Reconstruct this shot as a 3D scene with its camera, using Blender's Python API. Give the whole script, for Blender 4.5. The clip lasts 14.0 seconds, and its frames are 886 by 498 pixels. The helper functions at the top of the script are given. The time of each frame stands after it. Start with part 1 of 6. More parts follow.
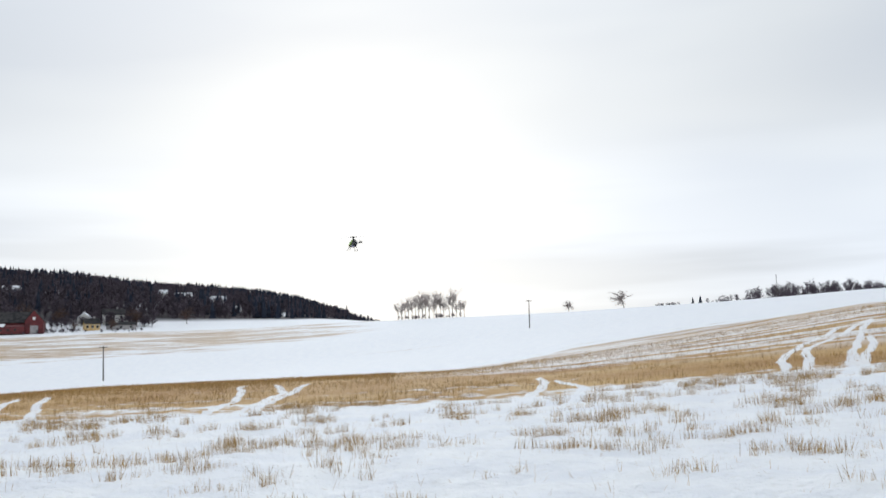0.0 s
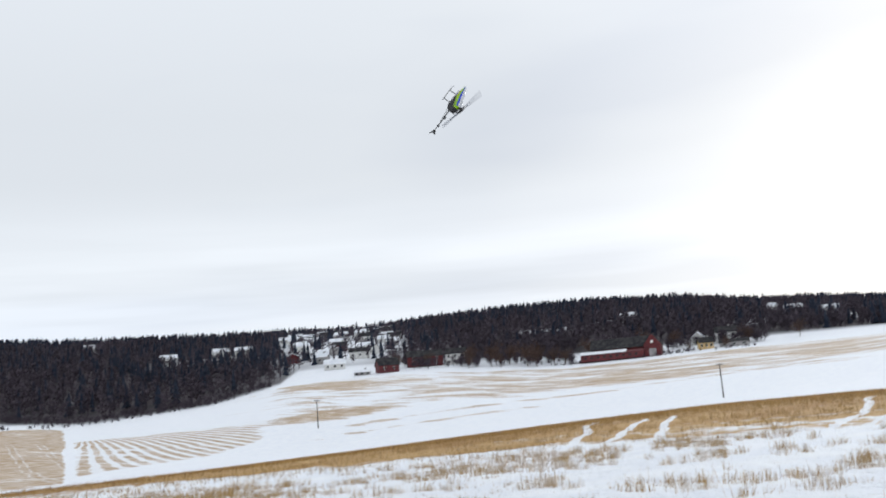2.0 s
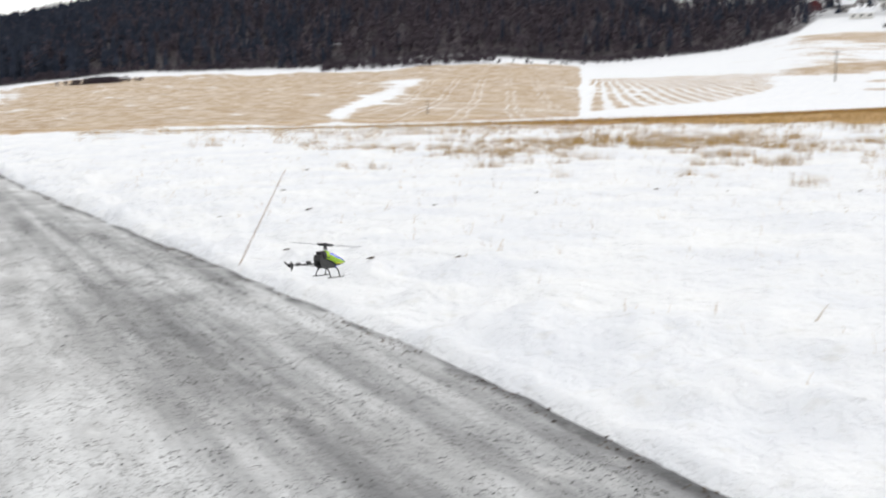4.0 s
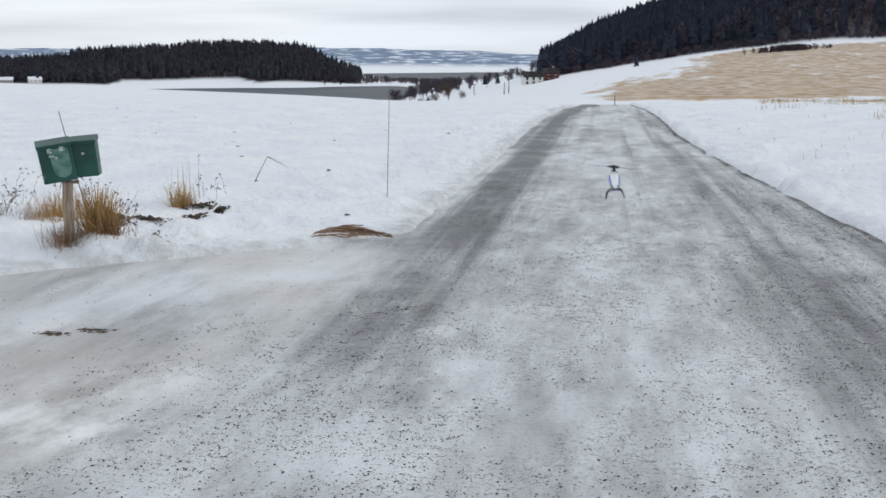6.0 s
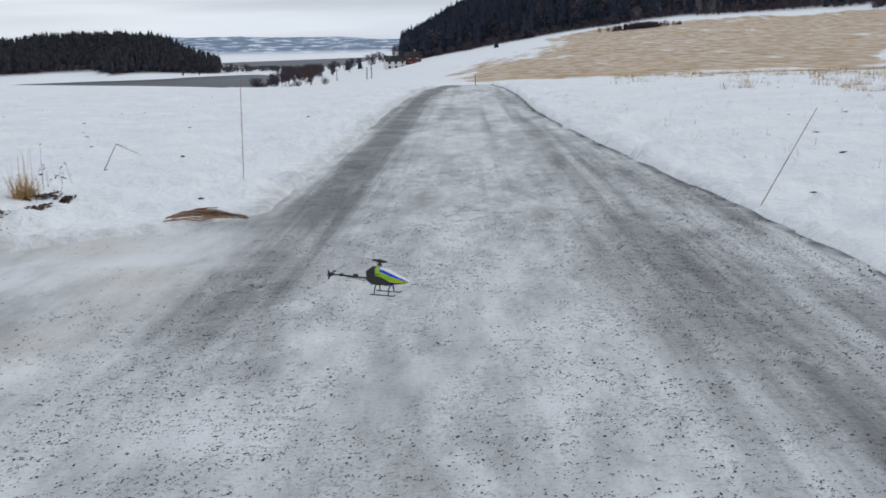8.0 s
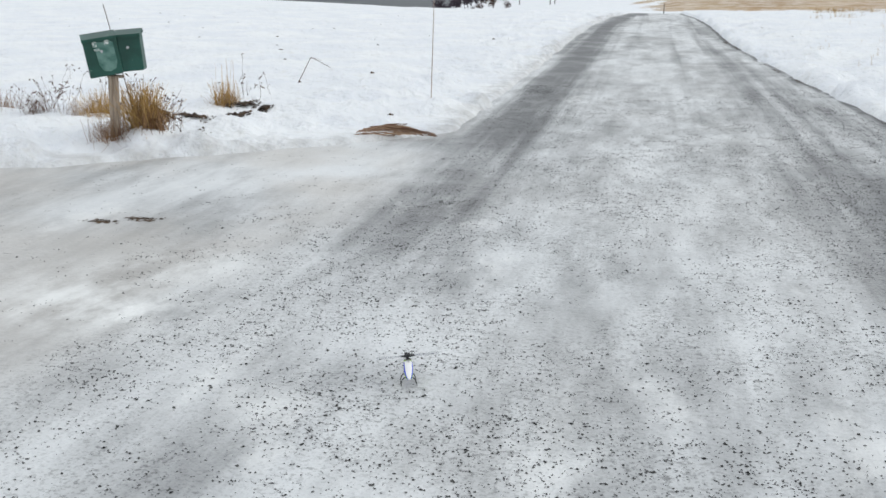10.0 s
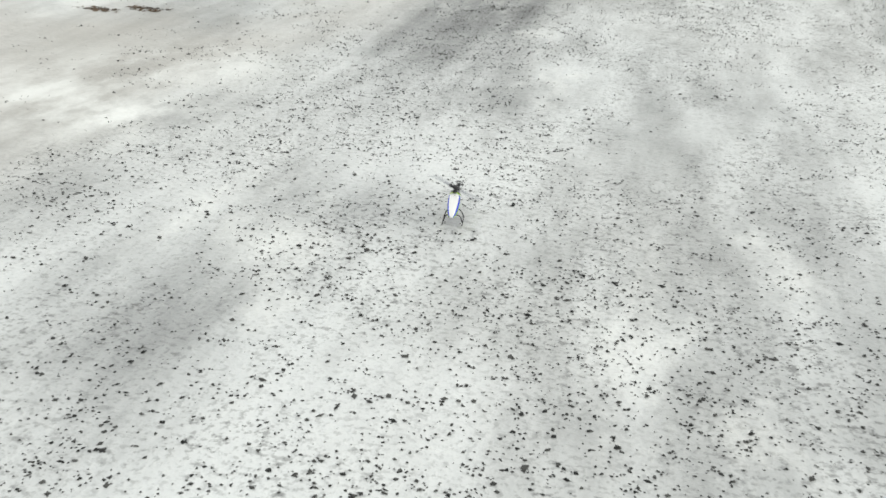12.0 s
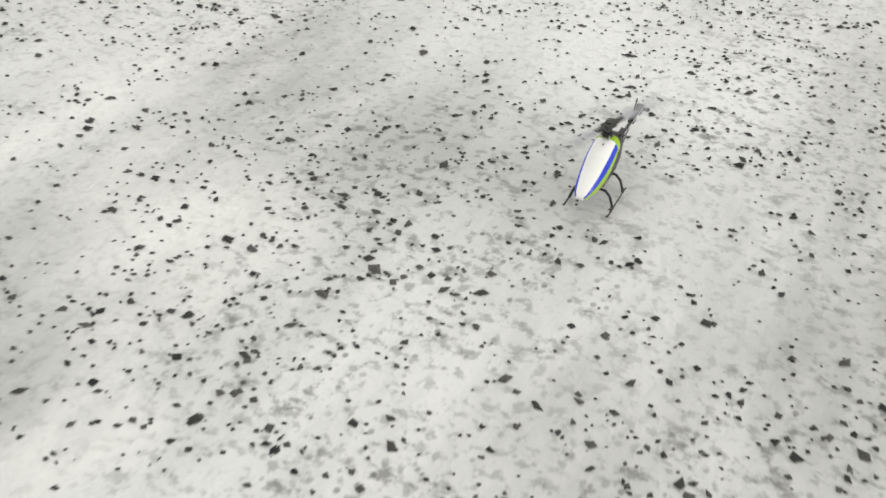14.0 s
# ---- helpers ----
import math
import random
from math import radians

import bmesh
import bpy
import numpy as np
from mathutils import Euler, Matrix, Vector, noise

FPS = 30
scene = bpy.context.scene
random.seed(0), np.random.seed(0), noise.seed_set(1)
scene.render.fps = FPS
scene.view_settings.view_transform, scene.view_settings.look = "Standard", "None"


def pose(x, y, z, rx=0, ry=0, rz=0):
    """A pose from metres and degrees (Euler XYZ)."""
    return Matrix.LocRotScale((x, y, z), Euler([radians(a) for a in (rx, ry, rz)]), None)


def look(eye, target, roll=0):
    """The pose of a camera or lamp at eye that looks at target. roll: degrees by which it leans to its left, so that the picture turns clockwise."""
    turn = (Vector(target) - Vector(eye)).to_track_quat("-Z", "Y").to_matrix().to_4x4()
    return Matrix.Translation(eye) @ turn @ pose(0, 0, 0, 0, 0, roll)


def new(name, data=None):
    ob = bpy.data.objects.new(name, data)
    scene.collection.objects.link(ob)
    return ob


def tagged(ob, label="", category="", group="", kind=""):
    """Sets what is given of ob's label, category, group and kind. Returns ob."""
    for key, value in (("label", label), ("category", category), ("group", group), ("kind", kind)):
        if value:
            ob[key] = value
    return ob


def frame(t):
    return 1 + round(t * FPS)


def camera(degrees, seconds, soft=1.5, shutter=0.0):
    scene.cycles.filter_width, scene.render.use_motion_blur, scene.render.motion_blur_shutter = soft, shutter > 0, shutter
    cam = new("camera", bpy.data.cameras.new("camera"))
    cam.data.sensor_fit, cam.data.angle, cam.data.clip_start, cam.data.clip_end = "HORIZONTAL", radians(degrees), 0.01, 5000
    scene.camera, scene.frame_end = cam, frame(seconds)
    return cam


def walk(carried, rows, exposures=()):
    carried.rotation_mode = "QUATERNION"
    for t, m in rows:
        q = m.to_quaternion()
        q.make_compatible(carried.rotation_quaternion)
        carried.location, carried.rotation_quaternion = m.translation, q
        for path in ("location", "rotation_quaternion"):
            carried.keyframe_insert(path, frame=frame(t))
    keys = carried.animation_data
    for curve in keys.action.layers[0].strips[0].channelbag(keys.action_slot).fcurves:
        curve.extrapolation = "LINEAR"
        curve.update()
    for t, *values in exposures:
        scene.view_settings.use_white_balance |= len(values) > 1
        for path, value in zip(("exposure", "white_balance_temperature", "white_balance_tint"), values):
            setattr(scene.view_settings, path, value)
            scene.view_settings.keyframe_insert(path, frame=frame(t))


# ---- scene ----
cam = camera(46.83, 14.0, soft=1.6, shutter=0.22)
PATH = [
    (0, (0.000, 0.000, 1.650), (1.986, 0.035, 1.886), -2.13),
    (0.5, (0.000, 0.000, 1.650), (1.992, 0.070, 1.818), -1.46),
    (0.8, (0.000, 0.000, 1.650), (1.963, 0.278, 1.913), -0.75),
    (1, (0.000, 0.000, 1.650), (1.886, 0.555, 2.017), -0.06),
    (1.3, (0.000, 0.000, 1.650), (1.733, 0.883, 2.117), -1.58),
    (1.5, (0.000, 0.000, 1.650), (1.683, 0.972, 2.120), -2.75),
    (2, (0.000, 0.000, 1.650), (1.635, 1.101, 1.985), -4.76),
    (2.1, (0.000, 0.000, 1.650), (1.610, 1.140, 1.981), -4.97),
    (2.5, (0.000, 0.000, 1.650), (1.483, 1.306, 1.959), -2.22),
    (3, (0.000, 0.000, 1.650), (1.382, 1.440, 1.770), 0.40),
    (3.5, (0.000, 0.000, 1.650), (1.174, 1.618, 1.594), 0.23),
    (3.6, (0.000, 0.000, 1.650), (1.118, 1.655, 1.540), 0.31),
    (4, (0.000, 0.000, 1.650), (0.915, 1.752, 1.346), -0.63),
    (4.2, (0.000, 0.000, 1.650), (0.711, 1.831, 1.276), -2.04),
    (6.3, (-0.048, -0.007, 1.675), (-0.372, 1.936, 1.327), -0.13),
    (6.5, (-0.027, 0.020, 1.665), (-0.288, 1.973, 1.320), -0.60),
    (7, (0.047, 0.084, 1.621), (-0.025, 2.054, 1.280), -1.19),
    (7.5, (0.047, 0.120, 1.574), (0.074, 2.092, 1.242), -1.66),
    (8, (0.070, 0.031, 1.565), (0.011, 1.993, 1.180), -2.13),
    (8.5, (0.039, -0.096, 1.551), (-0.178, 1.849, 1.137), -2.83),
    (9, (0.074, -0.216, 1.564), (-0.308, 1.684, 1.071), -1.81),
    (9.2, (0.038, -0.133, 1.577), (-0.354, 1.763, 1.075), -1.36),
    (11.3, (-0.157, 0.098, 1.366), (-0.465, 1.970, 0.732), 1.76),
    (11.5, (-0.206, 0.269, 1.332), (-0.499, 2.127, 0.653), 1.97),
    (12, (-0.305, 0.745, 1.266), (-0.712, 2.514, 0.425), 2.16),
    (12.5, (-0.404, 1.187, 1.185), (-0.805, 2.937, 0.303), 1.85),
    (13, (-0.489, 1.683, 1.049), (-0.922, 3.386, 0.095), 3.26),
    (13.5, (-0.539, 2.050, 0.917), (-1.159, 3.599, -0.185), 2.95),
    (14, (-0.623, 2.453, 0.782), (-1.307, 3.908, -0.408), 1.89),
]
EXPOSURES = [(0, -0.26, 6100, 7), (1.0, -0.34, 5850, 7), (1.5, -0.25, 6050, 8), (2.5, -0.14, 6150, 8), (4.2, 0.12, 6700, 9), (6.3, -0.44, 6080, 8), (7.5, -0.50, 6030, 8), (8.5, -0.53, 6080, 8), (9.2, -0.24, 6180, 8), (11.3, -0.02, 6600, 3), (12.5, 0.20, 6900, 3), (13.5, 0.19, 7000, 4), (14.0, 0.06, 7100, 6)]
walk(cam, [(t, look(e, a, r)) for t, e, a, r in PATH], EXPOSURES)

D = bpy.data


# ---------------------------------------------------------------- light
def node(nt, kind, links=None, **values):
    n = nt.nodes.new(kind)
    for key, value in values.items():
        n.inputs[int(key[1:])].default_value = value
    for slot, source in (links or {}).items():
        nt.links.new(source, n.inputs[slot])
    return n


SUN_AZ, SUN_EL = radians(84.0), radians(16.0)


def sun_way():
    return Vector((math.sin(SUN_AZ) * math.cos(SUN_EL), math.cos(SUN_AZ) * math.cos(SUN_EL), math.sin(SUN_EL)))


def build_light():
    world = D.worlds.new("overcast_sky")
    scene.world = world
    world.use_nodes = True
    nt = world.node_tree
    nt.nodes.clear()
    coord = nt.nodes.new("ShaderNodeTexCoord").outputs["Generated"]
    sky = nt.nodes.new("ShaderNodeTexSky")
    sky.sky_type, sky.sun_disc = "NISHITA", False
    sky.sun_elevation, sky.sun_rotation = SUN_EL, SUN_AZ
    sky.dust_density, sky.ozone_density = 3.0, 1.5
    dim = node(nt, "ShaderNodeVectorMath", {0: sky.outputs[0]})
    dim.operation = "SCALE"
    dim.inputs["Scale"].default_value = 0.1
    flat = nt.nodes.new("ShaderNodeMapping")
    flat.inputs["Scale"].default_value = (1.0, 1.0, 5.0)
    flat.inputs["Location"].default_value = (3.1, 0.7, 0.35)
    nt.links.new(coord, flat.inputs[0])
    big = node(nt, "ShaderNodeTexNoise", {0: flat.outputs[0]})
    big.inputs["Scale"].default_value, big.inputs["Detail"].default_value = 1.5, 3.0
    big.inputs["Roughness"].default_value, big.inputs["Distortion"].default_value = 0.45, 0.2
    ramp = node(nt, "ShaderNodeValToRGB", {0: big.outputs[0]})
    ramp.color_ramp.elements[0].position, ramp.color_ramp.elements[0].color = 0.38, (0.80, 0.82, 0.87, 1)
    ramp.color_ramp.elements[1].position, ramp.color_ramp.elements[1].color = 0.60, (0.93, 0.935, 0.95, 1)
    # brighter round the veiled sun and towards the zenith
    way = node(nt, "ShaderNodeVectorMath", {0: coord})
    way.operation = "NORMALIZE"
    near_sun = node(nt, "ShaderNodeVectorMath", {0: way.outputs[0]})
    near_sun.operation = "DOT_PRODUCT"
    near_sun.inputs[1].default_value = sun_way()
    glow = node(nt, "ShaderNodeMapRange", {0: near_sun.outputs["Value"]}, i1=0.90, i2=1.0, i3=0.0, i4=0.11)
    glow.interpolation_type = "SMOOTHSTEP"
    high = node(nt, "ShaderNodeSeparateXYZ", {0: way.outputs[0]})
    up = node(nt, "ShaderNodeMapRange", {0: high.outputs[2]}, i1=0.3, i2=1.0, i3=1.0, i4=1.45)
    low = node(nt, "ShaderNodeMapRange", {0: high.outputs[2]}, i1=0.17, i2=0.25, i3=0.10, i4=-0.03)
    low.interpolation_type = "SMOOTHSTEP"
    # thin bright and grey layers near the horizon
    layer = nt.nodes.new("ShaderNodeMapping")
    layer.inputs["Scale"].default_value = (1.0, 1.0, 15.0)
    layer.inputs["Location"].default_value = (0.4, 1.9, 0.1)
    nt.links.new(coord, layer.inputs[0])
    thin = node(nt, "ShaderNodeTexNoise", {0: layer.outputs[0]})
    thin.inputs["Scale"].default_value, thin.inputs["Detail"].default_value = 1.6, 4.0
    bands = node(nt, "ShaderNodeMapRange", {0: thin.outputs[0]}, i1=0.40, i2=0.60, i3=-0.08, i4=0.26)
    fade = node(nt, "ShaderNodeMapRange", {0: high.outputs[2]}, i1=0.05, i2=0.22, i3=1.0, i4=0.0)
    streaks = node(nt, "ShaderNodeMath", {0: bands.outputs[0], 1: fade.outputs[0]})
    streaks.operation = "MULTIPLY"
    base = node(nt, "ShaderNodeMath", {0: up.outputs[0], 1: streaks.outputs[0]})
    lit = node(nt, "ShaderNodeMath", {0: base.outputs[0], 1: low.outputs[0]})
    add = node(nt, "ShaderNodeMath", {0: lit.outputs[0], 1: glow.outputs[0]})
    deck = node(nt, "ShaderNodeVectorMath", {0: ramp.outputs[0]})
    deck.operation = "SCALE"
    nt.links.new(add.outputs[0], deck.inputs["Scale"])
    mix = nt.nodes.new("ShaderNodeMix")
    mix.data_type = "RGBA"
    mix.inputs[0].default_value = 0.94
    nt.links.new(dim.outputs[0], mix.inputs[6])
    nt.links.new(deck.outputs[0], mix.inputs[7])
    back = node(nt, "ShaderNodeBackground", {0: mix.outputs[2]})
    out = node(nt, "ShaderNodeOutputWorld", {0: back.outputs[0]})
    lamp = D.lights.new("sun", "SUN")
    lamp.energy, lamp.angle, lamp.color = 0.9, radians(25), (1.0, 0.97, 0.92)
    ob = new("sun", lamp)
    ob.matrix_world = look((0, 0, 50), Vector((0, 0, 50)) - sun_way())


build_light()


# ---------------------------------------------------------------- materials
class Mat:
    """A node material with a few short ways to add textures."""

    def __init__(self, name, roughness=0.7, metallic=0.0, specular=0.5):
        self.m = D.materials.new(name)
        self.m.use_nodes = True
        self.nt = self.m.node_tree
        self.b = self.nt.nodes["Principled BSDF"]
        self.b.inputs["Roughness"].default_value = roughness
        self.b.inputs["Metallic"].default_value = metallic
        self.b.inputs["Specular IOR Level"].default_value = specular
        self.pos = self.nt.nodes.new("ShaderNodeTexCoord").outputs["Object"]

    def noise(self, scale, detail=4.0, stretch=(1, 1, 1), turn=0.0, rough=0.55, shift=(0, 0, 0)):
        mp = self.nt.nodes.new("ShaderNodeMapping")
        mp.inputs["Scale"].default_value = stretch
        mp.inputs["Rotation"].default_value = (0, 0, radians(turn))
        mp.inputs["Location"].default_value = shift
        self.nt.links.new(self.pos, mp.inputs[0])
        n = node(self.nt, "ShaderNodeTexNoise", {0: mp.outputs[0]})
        n.inputs["Scale"].default_value, n.inputs["Detail"].default_value = scale, detail
        n.inputs["Roughness"].default_value = rough
        return n.outputs[0]

    def cells(self, scale, stretch=(1, 1, 1)):
        mp = self.nt.nodes.new("ShaderNodeMapping")
        mp.inputs["Scale"].default_value = stretch
        self.nt.links.new(self.pos, mp.inputs[0])
        n = node(self.nt, "ShaderNodeTexVoronoi", {0: mp.outputs[0]})
        n.inputs["Scale"].default_value = scale
        return n.outputs["Distance"]

    def attr(self, name):
        n = self.nt.nodes.new("ShaderNodeAttribute")
        n.attribute_name = name
        return n.outputs["Fac"]

    def island(self):
        return self.nt.nodes.new("ShaderNodeNewGeometry").outputs["Random Per Island"]

    def each(self):
        return self.nt.nodes.new("ShaderNodeObjectInfo").outputs["Random"]

    def math(self, op, a, b=0.0, c=0.0):
        n = self.nt.nodes.new("ShaderNodeMath")
        n.operation = op
        for slot, v in enumerate((a, b, c)):
            if isinstance(v, (int, float)):
                n.inputs[slot].default_value = v
            else:
                self.nt.links.new(v, n.inputs[slot])
        return n.outputs[0]

    def step(self, v, lo, hi, out_lo=0.0, out_hi=1.0):
        n = node(self.nt, "ShaderNodeMapRange", {0: v}, i1=lo, i2=hi, i3=out_lo, i4=out_hi)
        n.interpolation_type = "SMOOTHSTEP"
        return n.outputs[0]

    def mix(self, fac, a, b):
        n = self.nt.nodes.new("ShaderNodeMix")
        n.data_type = "RGBA"
        for slot, v in ((0, fac), (6, a), (7, b)):
            if isinstance(v, (int, float)):
                n.inputs[slot].default_value = v
            elif isinstance(v, tuple):
                n.inputs[slot].default_value = (*v, 1.0)
            else:
                self.nt.links.new(v, n.inputs[slot])
        return n.outputs[2]

    def colour(self, c):
        if isinstance(c, tuple):
            self.b.inputs["Base Color"].default_value = (*c, 1.0)
        else:
            self.nt.links.new(c, self.b.inputs["Base Color"])
        return self

    def rough(self, v):
        self.nt.links.new(v, self.b.inputs["Roughness"])
        return self

    def bump(self, height, strength=0.4, distance=0.02):
        n = node(self.nt, "ShaderNodeBump")
        n.inputs["Strength"].default_value, n.inputs["Distance"].default_value = strength, distance
        self.nt.links.new(height, n.inputs["Height"])
        self.nt.links.new(n.outputs[0], self.b.inputs["Normal"])
        return self


def two_tone(name, a, b, scale=8.0, roughness=0.7, bump=0.25, stretch=(1, 1, 1), metallic=0.0, distance=0.005, specular=0.5):
    m = Mat(name, roughness, metallic, specular)
    n = m.noise(scale, 5.0, stretch)
    m.colour(m.mix(m.step(n, 0.35, 0.65), a, b))
    m.bump(m.noise(scale * 4, 3.0, stretch), bump, distance)
    return m.m


def varied(name, a, b, roughness=0.8, specular=0.3):
    """Each loose piece of a mesh takes a tone of its own between a and b."""
    m = Mat(name, roughness, 0.0, specular)
    m.colour(m.mix(m.island(), a, b))
    return m.m


def snow_material():
    m = Mat("snow_and_fields", 0.75, 0.0, 0.25)
    straw, wood, furrow = m.attr("straw"), m.attr("wood"), m.attr("furrow")
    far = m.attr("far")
    # snow: faint blue and grey unevenness
    soft = m.step(m.noise(0.7, 6.0), 0.3, 0.7)
    snow = m.mix(soft, (0.80, 0.82, 0.86), (0.88, 0.89, 0.90))
    crust = m.step(m.noise(6.0, 5.0), 0.55, 0.75, 0.0, 0.4)
    snow = m.mix(crust, snow, (0.68, 0.67, 0.63))
    soiled = m.step(m.math("ADD", m.attr("verge"), m.math("MULTIPLY", m.math("SUBTRACT", m.noise(4.0, 7.0, (1, 1, 1), 0, 0.65), 0.5), 1.5)), 0.35, 1.2, 0.0, 0.70)
    snow = m.mix(soiled, snow, (0.42, 0.41, 0.395))
    # stubble that shows between the snow
    fine = m.noise(1.6, 6.0, (1, 1, 1))
    streak = m.noise(0.22, 6.0, (1.0, 0.22, 1.0), 35.0)
    wide = m.noise(0.035, 5.0, (1.0, 0.35, 1.0), 20.0)
    n = m.math("ADD", m.math("MULTIPLY", fine, 0.35), m.math("ADD", m.math("MULTIPLY", streak, 0.65), m.math("MULTIPLY", wide, 0.55)))
    cover = m.step(m.math("ADD", straw, m.math("MULTIPLY", m.math("SUBTRACT", n, 0.775), 1.9)), 0.38, 0.62)
    place = m.nt.nodes.new("ShaderNodeSeparateXYZ")
    m.nt.links.new(m.pos, place.inputs[0])
    east, north = place.outputs[0], place.outputs[1]
    # paired wheel tracks at even steps over the tan field
    turn = radians(31)
    across = m.math("ADD", m.math("SUBTRACT", m.math("MULTIPLY", east, math.cos(turn)), m.math("MULTIPLY", north, math.sin(turn))), m.math("MULTIPLY", m.noise(0.03, 3.0), 3.0))
    pair = m.math("ABSOLUTE", m.math("SUBTRACT", m.math("ABSOLUTE", m.math("MULTIPLY", m.math("SUBTRACT", m.math("FRACT", m.math("DIVIDE", m.math("ADD", across, 402.8), 8.2)), 0.5), 8.2)), 0.85))
    tram = m.math("MULTIPLY", m.math("MULTIPLY", m.step(pair, 0.05, 0.40, 1.0, 0.0), m.attr("tram")), m.step(m.noise(0.12, 4.0), 0.40, 0.55, 0.05, 0.60))
    # furrows that fan out over the ploughed field
    fan = m.math("ADD", m.math("MULTIPLY", m.math("ARCTAN2", m.math("SUBTRACT", east, 235.0), m.math("SUBTRACT", north, 320.0)), 180 / math.pi / 1.5), m.math("MULTIPLY", m.noise(0.05, 3.0), 0.8))
    rows = m.math("MULTIPLY", m.step(m.math("SINE", m.math("MULTIPLY", fan, 2 * math.pi)), -0.25, 0.45), m.attr("plough"))
    rough_edge = m.math("MULTIPLY", m.math("SUBTRACT", m.noise(2.4, 5.0), 0.5), 0.9)
    furrow = m.step(m.math("ADD", furrow, rough_edge), 0.42, 0.58)
    # thin drifts between the drill rows of the upper stubble
    drift = m.math("MULTIPLY", m.attr("drill"), m.step(m.noise(0.42, 5.0, (1.0, 0.07, 1.0), 12.0, 0.6), 0.46, 0.52))
    furrow = m.math("MAXIMUM", m.math("MAXIMUM", furrow, drift), m.math("MAXIMUM", tram, rows))
    cover = m.math("MULTIPLY", cover, m.math("SUBTRACT", 1.0, m.math("MULTIPLY", furrow, 0.9)))
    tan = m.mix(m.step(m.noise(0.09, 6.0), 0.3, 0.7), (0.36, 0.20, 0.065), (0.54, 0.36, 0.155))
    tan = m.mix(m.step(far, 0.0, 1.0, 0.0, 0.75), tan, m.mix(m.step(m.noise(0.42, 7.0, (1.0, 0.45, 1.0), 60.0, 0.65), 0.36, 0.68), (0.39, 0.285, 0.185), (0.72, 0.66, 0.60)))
    ground = m.mix(cover, snow, tan)
    # woodland floor: brown litter with snow between
    litter = m.mix(m.step(m.noise(0.05, 6.0), 0.4, 0.6), (0.030, 0.025, 0.029), (0.058, 0.046, 0.050))
    open_snow = m.step(m.noise(0.022, 5.0), 0.67, 0.74, 0.0, 0.6)
    floor = m.mix(open_snow, litter, (0.72, 0.74, 0.78))
    ground = m.mix(wood, ground, floor)
    # distant hills: the blue of the haze is mixed into woods and snow
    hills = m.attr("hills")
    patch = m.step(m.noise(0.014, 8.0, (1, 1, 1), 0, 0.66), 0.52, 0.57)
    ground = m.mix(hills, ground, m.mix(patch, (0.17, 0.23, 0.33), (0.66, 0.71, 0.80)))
    m.colour(ground)
    m.bump(m.math("ADD", m.noise(2.2, 6.0), m.math("MULTIPLY", m.noise(9.0, 6.0), 0.45)), 1.0, 0.16)
    return m.m


